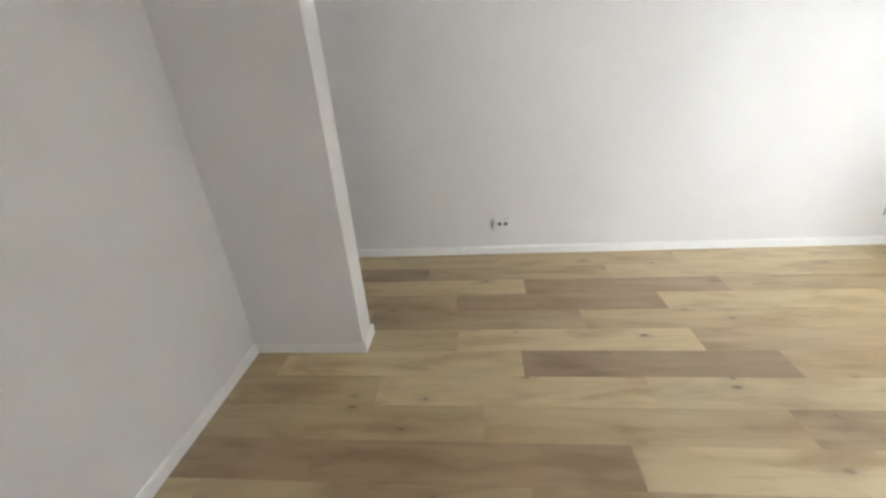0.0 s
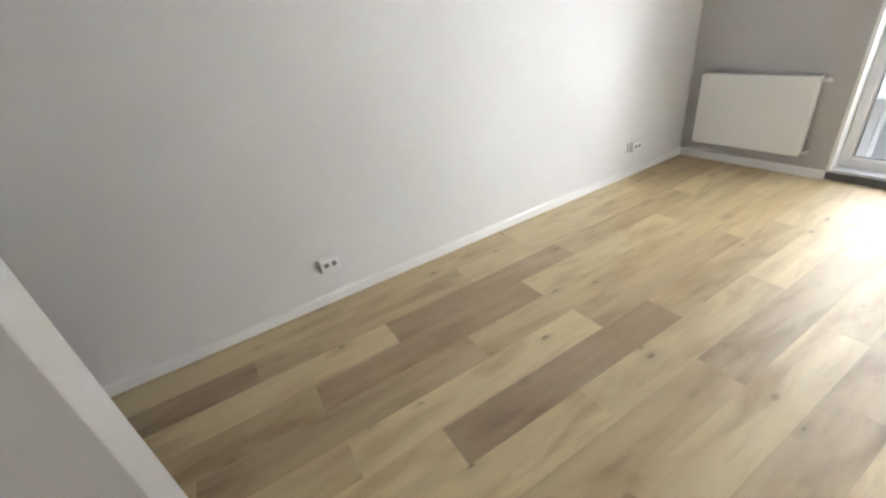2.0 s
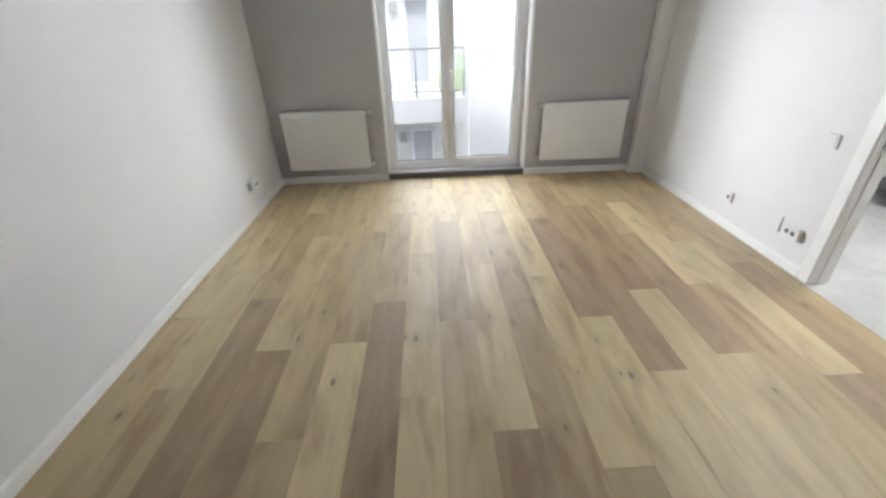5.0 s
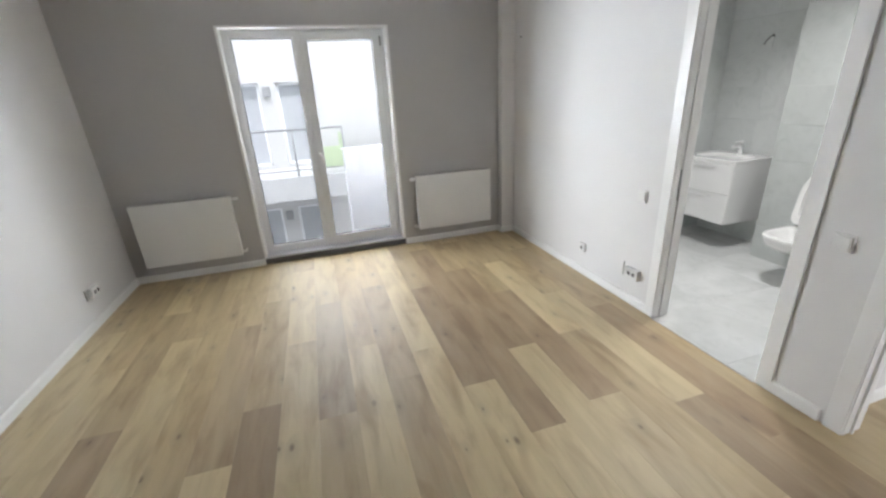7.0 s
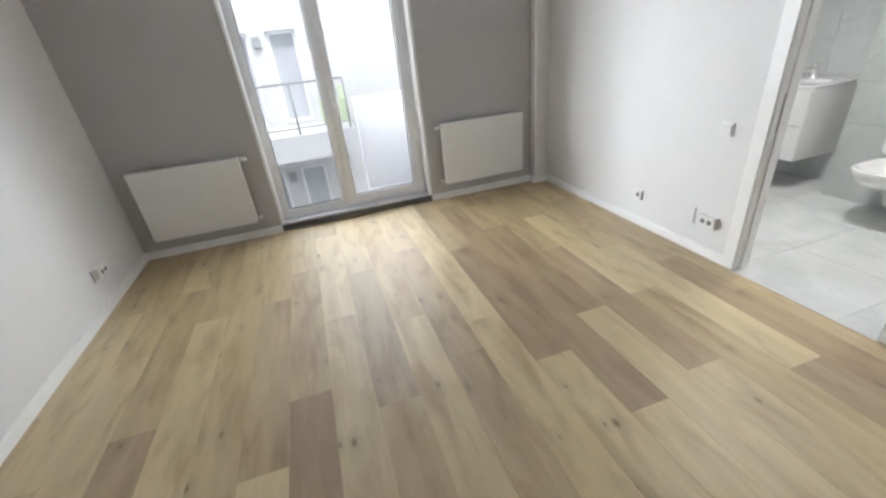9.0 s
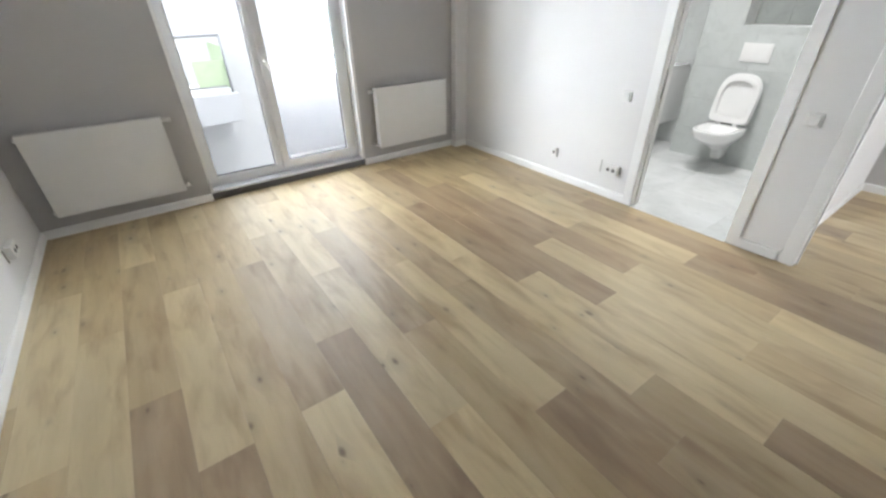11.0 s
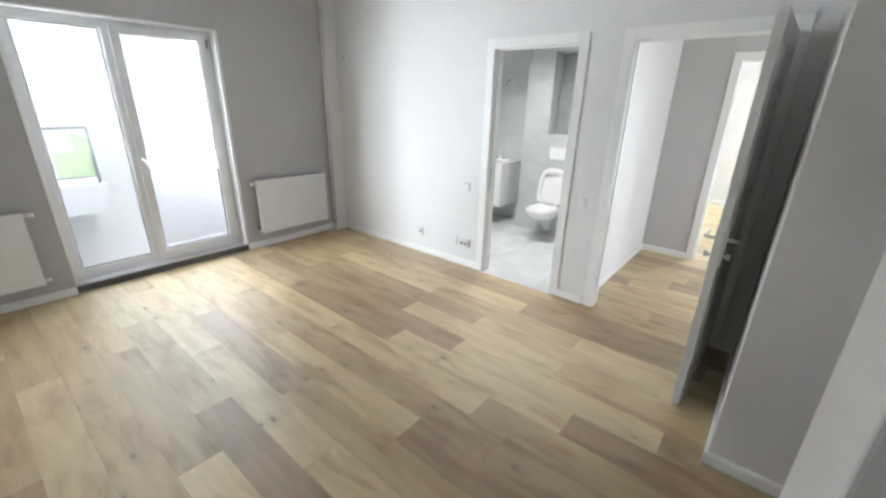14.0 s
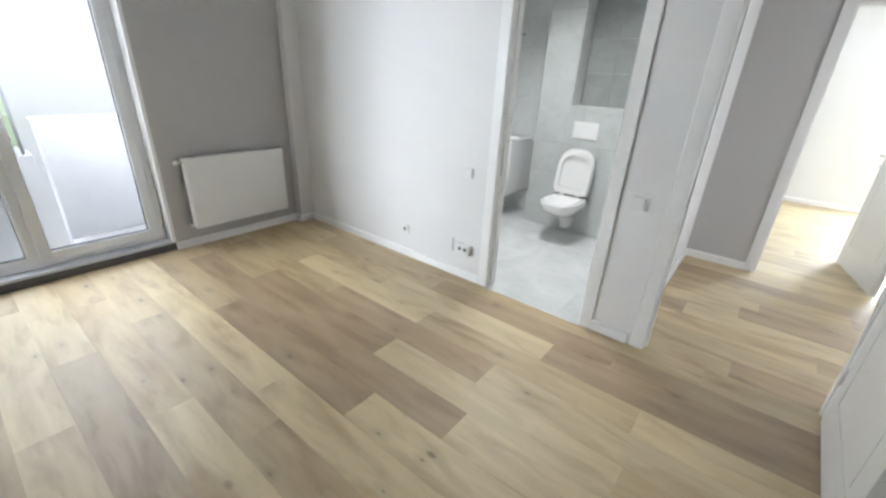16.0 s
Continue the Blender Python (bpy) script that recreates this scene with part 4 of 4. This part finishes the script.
tile_field(wall_bath_south, 2.31, 3.20, 0, TOP, lambda x, z: pose(x, -2.712, z), M["tile_wall"], offset=0.15, relief=0.0045)
tile_field(wall_bath_box, 0.82, 2.31, 0, TOP, lambda x, z: pose(x, -2.38, z), M["tile_grey"], offset=0.2, hole=NICHE, relief=0.0045)
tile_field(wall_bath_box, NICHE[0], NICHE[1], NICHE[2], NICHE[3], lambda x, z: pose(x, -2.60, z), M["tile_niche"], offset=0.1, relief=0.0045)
tile_field(wall_bath_box, 0, 0.34, 0, TOP, lambda x, z: pose(2.31, -2.38 - x, z, 0, 0, -90), M["tile_grey"])
tile_field(bath_slab, 0.82, 3.20, 0, 2.0, lambda x, z: pose(x, -0.700 - z, -0.006, 90), M["tile_floor"], w=0.60, h=0.60, d=0.009, offset=0.25)

# ---- floor boards ----
BOARD_W, BOARD_L, ROW0 = 0.2, 1.342, 0.02
OFFSETS = {16: 0.85, 15: 0.38, 14: 1.16, 13: 0.53, 12: 0.05, 11: 0.84, 10: 0.08, 9: 0.437, 8: 1.03, 7: 0.225, 6: 0.83, 5: 0.40, 4: 0.64, 3: 0.20, 2: 1.11, 1: 0.44, 0: 1.20, -1: 0.47, -2: 1.03, -3: 0.70, -4: 0.27, -5: 0.16, -6: 0.75, -7: 1.1, -8: 0.50, -9: 0.18}
# tones by row: from the board whose start lies lowest in x upwards, keyed by the number of whole boards from the row's offset
TONES = {16: {-1: "m", 0: "m", 1: "l", 2: "m"}, 15: {-2: "l", -1: "l", 0: "m", 1: "l", 2: "m"}, 14: {-2: "d", -1: "m", 0: "l", 1: "m", 2: "l"}, 13: {-2: "m", -1: "l", 0: "d", 1: "m", 2: "l"}, 12: {-1: "m", 0: "d", 1: "l", 2: "m"}, 11: {-1: "g", 0: "m", 1: "m", 2: "l"}, 10: {-1: "l", 0: "l", 1: "g", 2: "m"},
         9: {-1: "l", 0: "d", 1: "m", 2: "l"}, 8: {-1: "l", 0: "l", 1: "l", 2: "m"}, 7: {-1: "m", 0: "m", 1: "g", 2: "l"}, 6: {-1: "d", 0: "l", 1: "m", 2: "m"}, 5: {-1: "g", 0: "g", 1: "g", 2: "m"}, 4: {-1: "m", 0: "l", 1: "l", 2: "l"},
         3: {-1: "d", 0: "l", 1: "d", 2: "g"}, 2: {-1: "l", 0: "d", 1: "d", 2: "m"}, 1: {0: "l", 1: "d", 2: "m", -1: "m"}, 0: {-1: "l", 0: "d", 1: "m", 2: "l"}, -1: {0: "m", -1: "l", 1: "l", 2: "m"}, -2: {-1: "d", 0: "l", 1: "m", 2: "m"}, -3: {-1: "d", 0: "d", 1: "g", 2: "l"}, -4: {-1: "m", 0: "m", 1: "m", 2: "m"},
         -5: {-1: "d", 0: "m"}, -6: {-1: "m", 0: "m"}, -7: {-1: "m", 0: "d"}, -8: {-1: "l", 0: "d"}, -9: {-1: "d", 0: "l"}}
board_rng = random.Random(7)
board_cache = {}


def board_mesh(length, width, tone):
    key = (round(length, 3), round(width, 3), tone)
    if key not in board_cache:
        bm = bmesh.new()
        g, c, t = 0.0002, 0.0004, 0.011
        lv = [(g, -t), (g, -c), (g + c, 0)]
        rings = [[bm.verts.new(p) for p in ((a, a, z), (length - a, a, z), (length - a, width - a, z), (a, width - a, z))] for a, z in lv]
        for p, q in zip(rings, rings[1:]):
            for k in range(4):
                bm.faces.new((p[k], p[(k + 1) % 4], q[(k + 1) % 4], q[k]))
        bm.faces.new(rings[-1])
        board_cache[key] = mesh_of("board", bm, OAK[tone])
    return board_cache[key]


def lay(row, x0, x1, y0, y1):
    """The boards of one row between two ends."""
    off = OFFSETS.get(row, (row * 0.53) % BOARD_L)
    k = math.floor((x0 - off) / BOARD_L)
    while off + k * BOARD_L < x1:
        a, c = max(x0, off + k * BOARD_L), min(x1, off + (k + 1) * BOARD_L)
        # far-room rows get mostly pale boards, imitating the bright sheen on that floor
        tone = TONES.get(row, {}).get(k) or board_rng.choice("llmmmdg" if row > -13 else "lllm")
        if c - a > 0.01:
            ob = new("board", board_mesh(c - a, y1 - y0, tone))
            ob.parent = floor
            ob.matrix_basis = pose(a, y0, 0)
        k += 1


for row in range(-31, 17):
    y0, y1 = ROW0 + row * BOARD_W, ROW0 + (row + 1) * BOARD_W
    if y1 > 2.1:
        lay(row, WEST, EAST + 0.015, max(y0, SOUTH), min(y1, NORTH))
    elif y1 > -0.6:
        lay(row, -1.12, EAST + 0.015, y0, y1)
    elif y1 > -0.75:
        lay(row, -1.12, EAST, max(y0, -0.70), y1)
        lay(row, -0.26, 0.63, y0, -0.70)
    elif y1 > -2.7:
        lay(row, -2.30, 0.70, y0, y1)
    else:
        lay(row, -2.30, 1.60, max(y0, -6.10), y1)
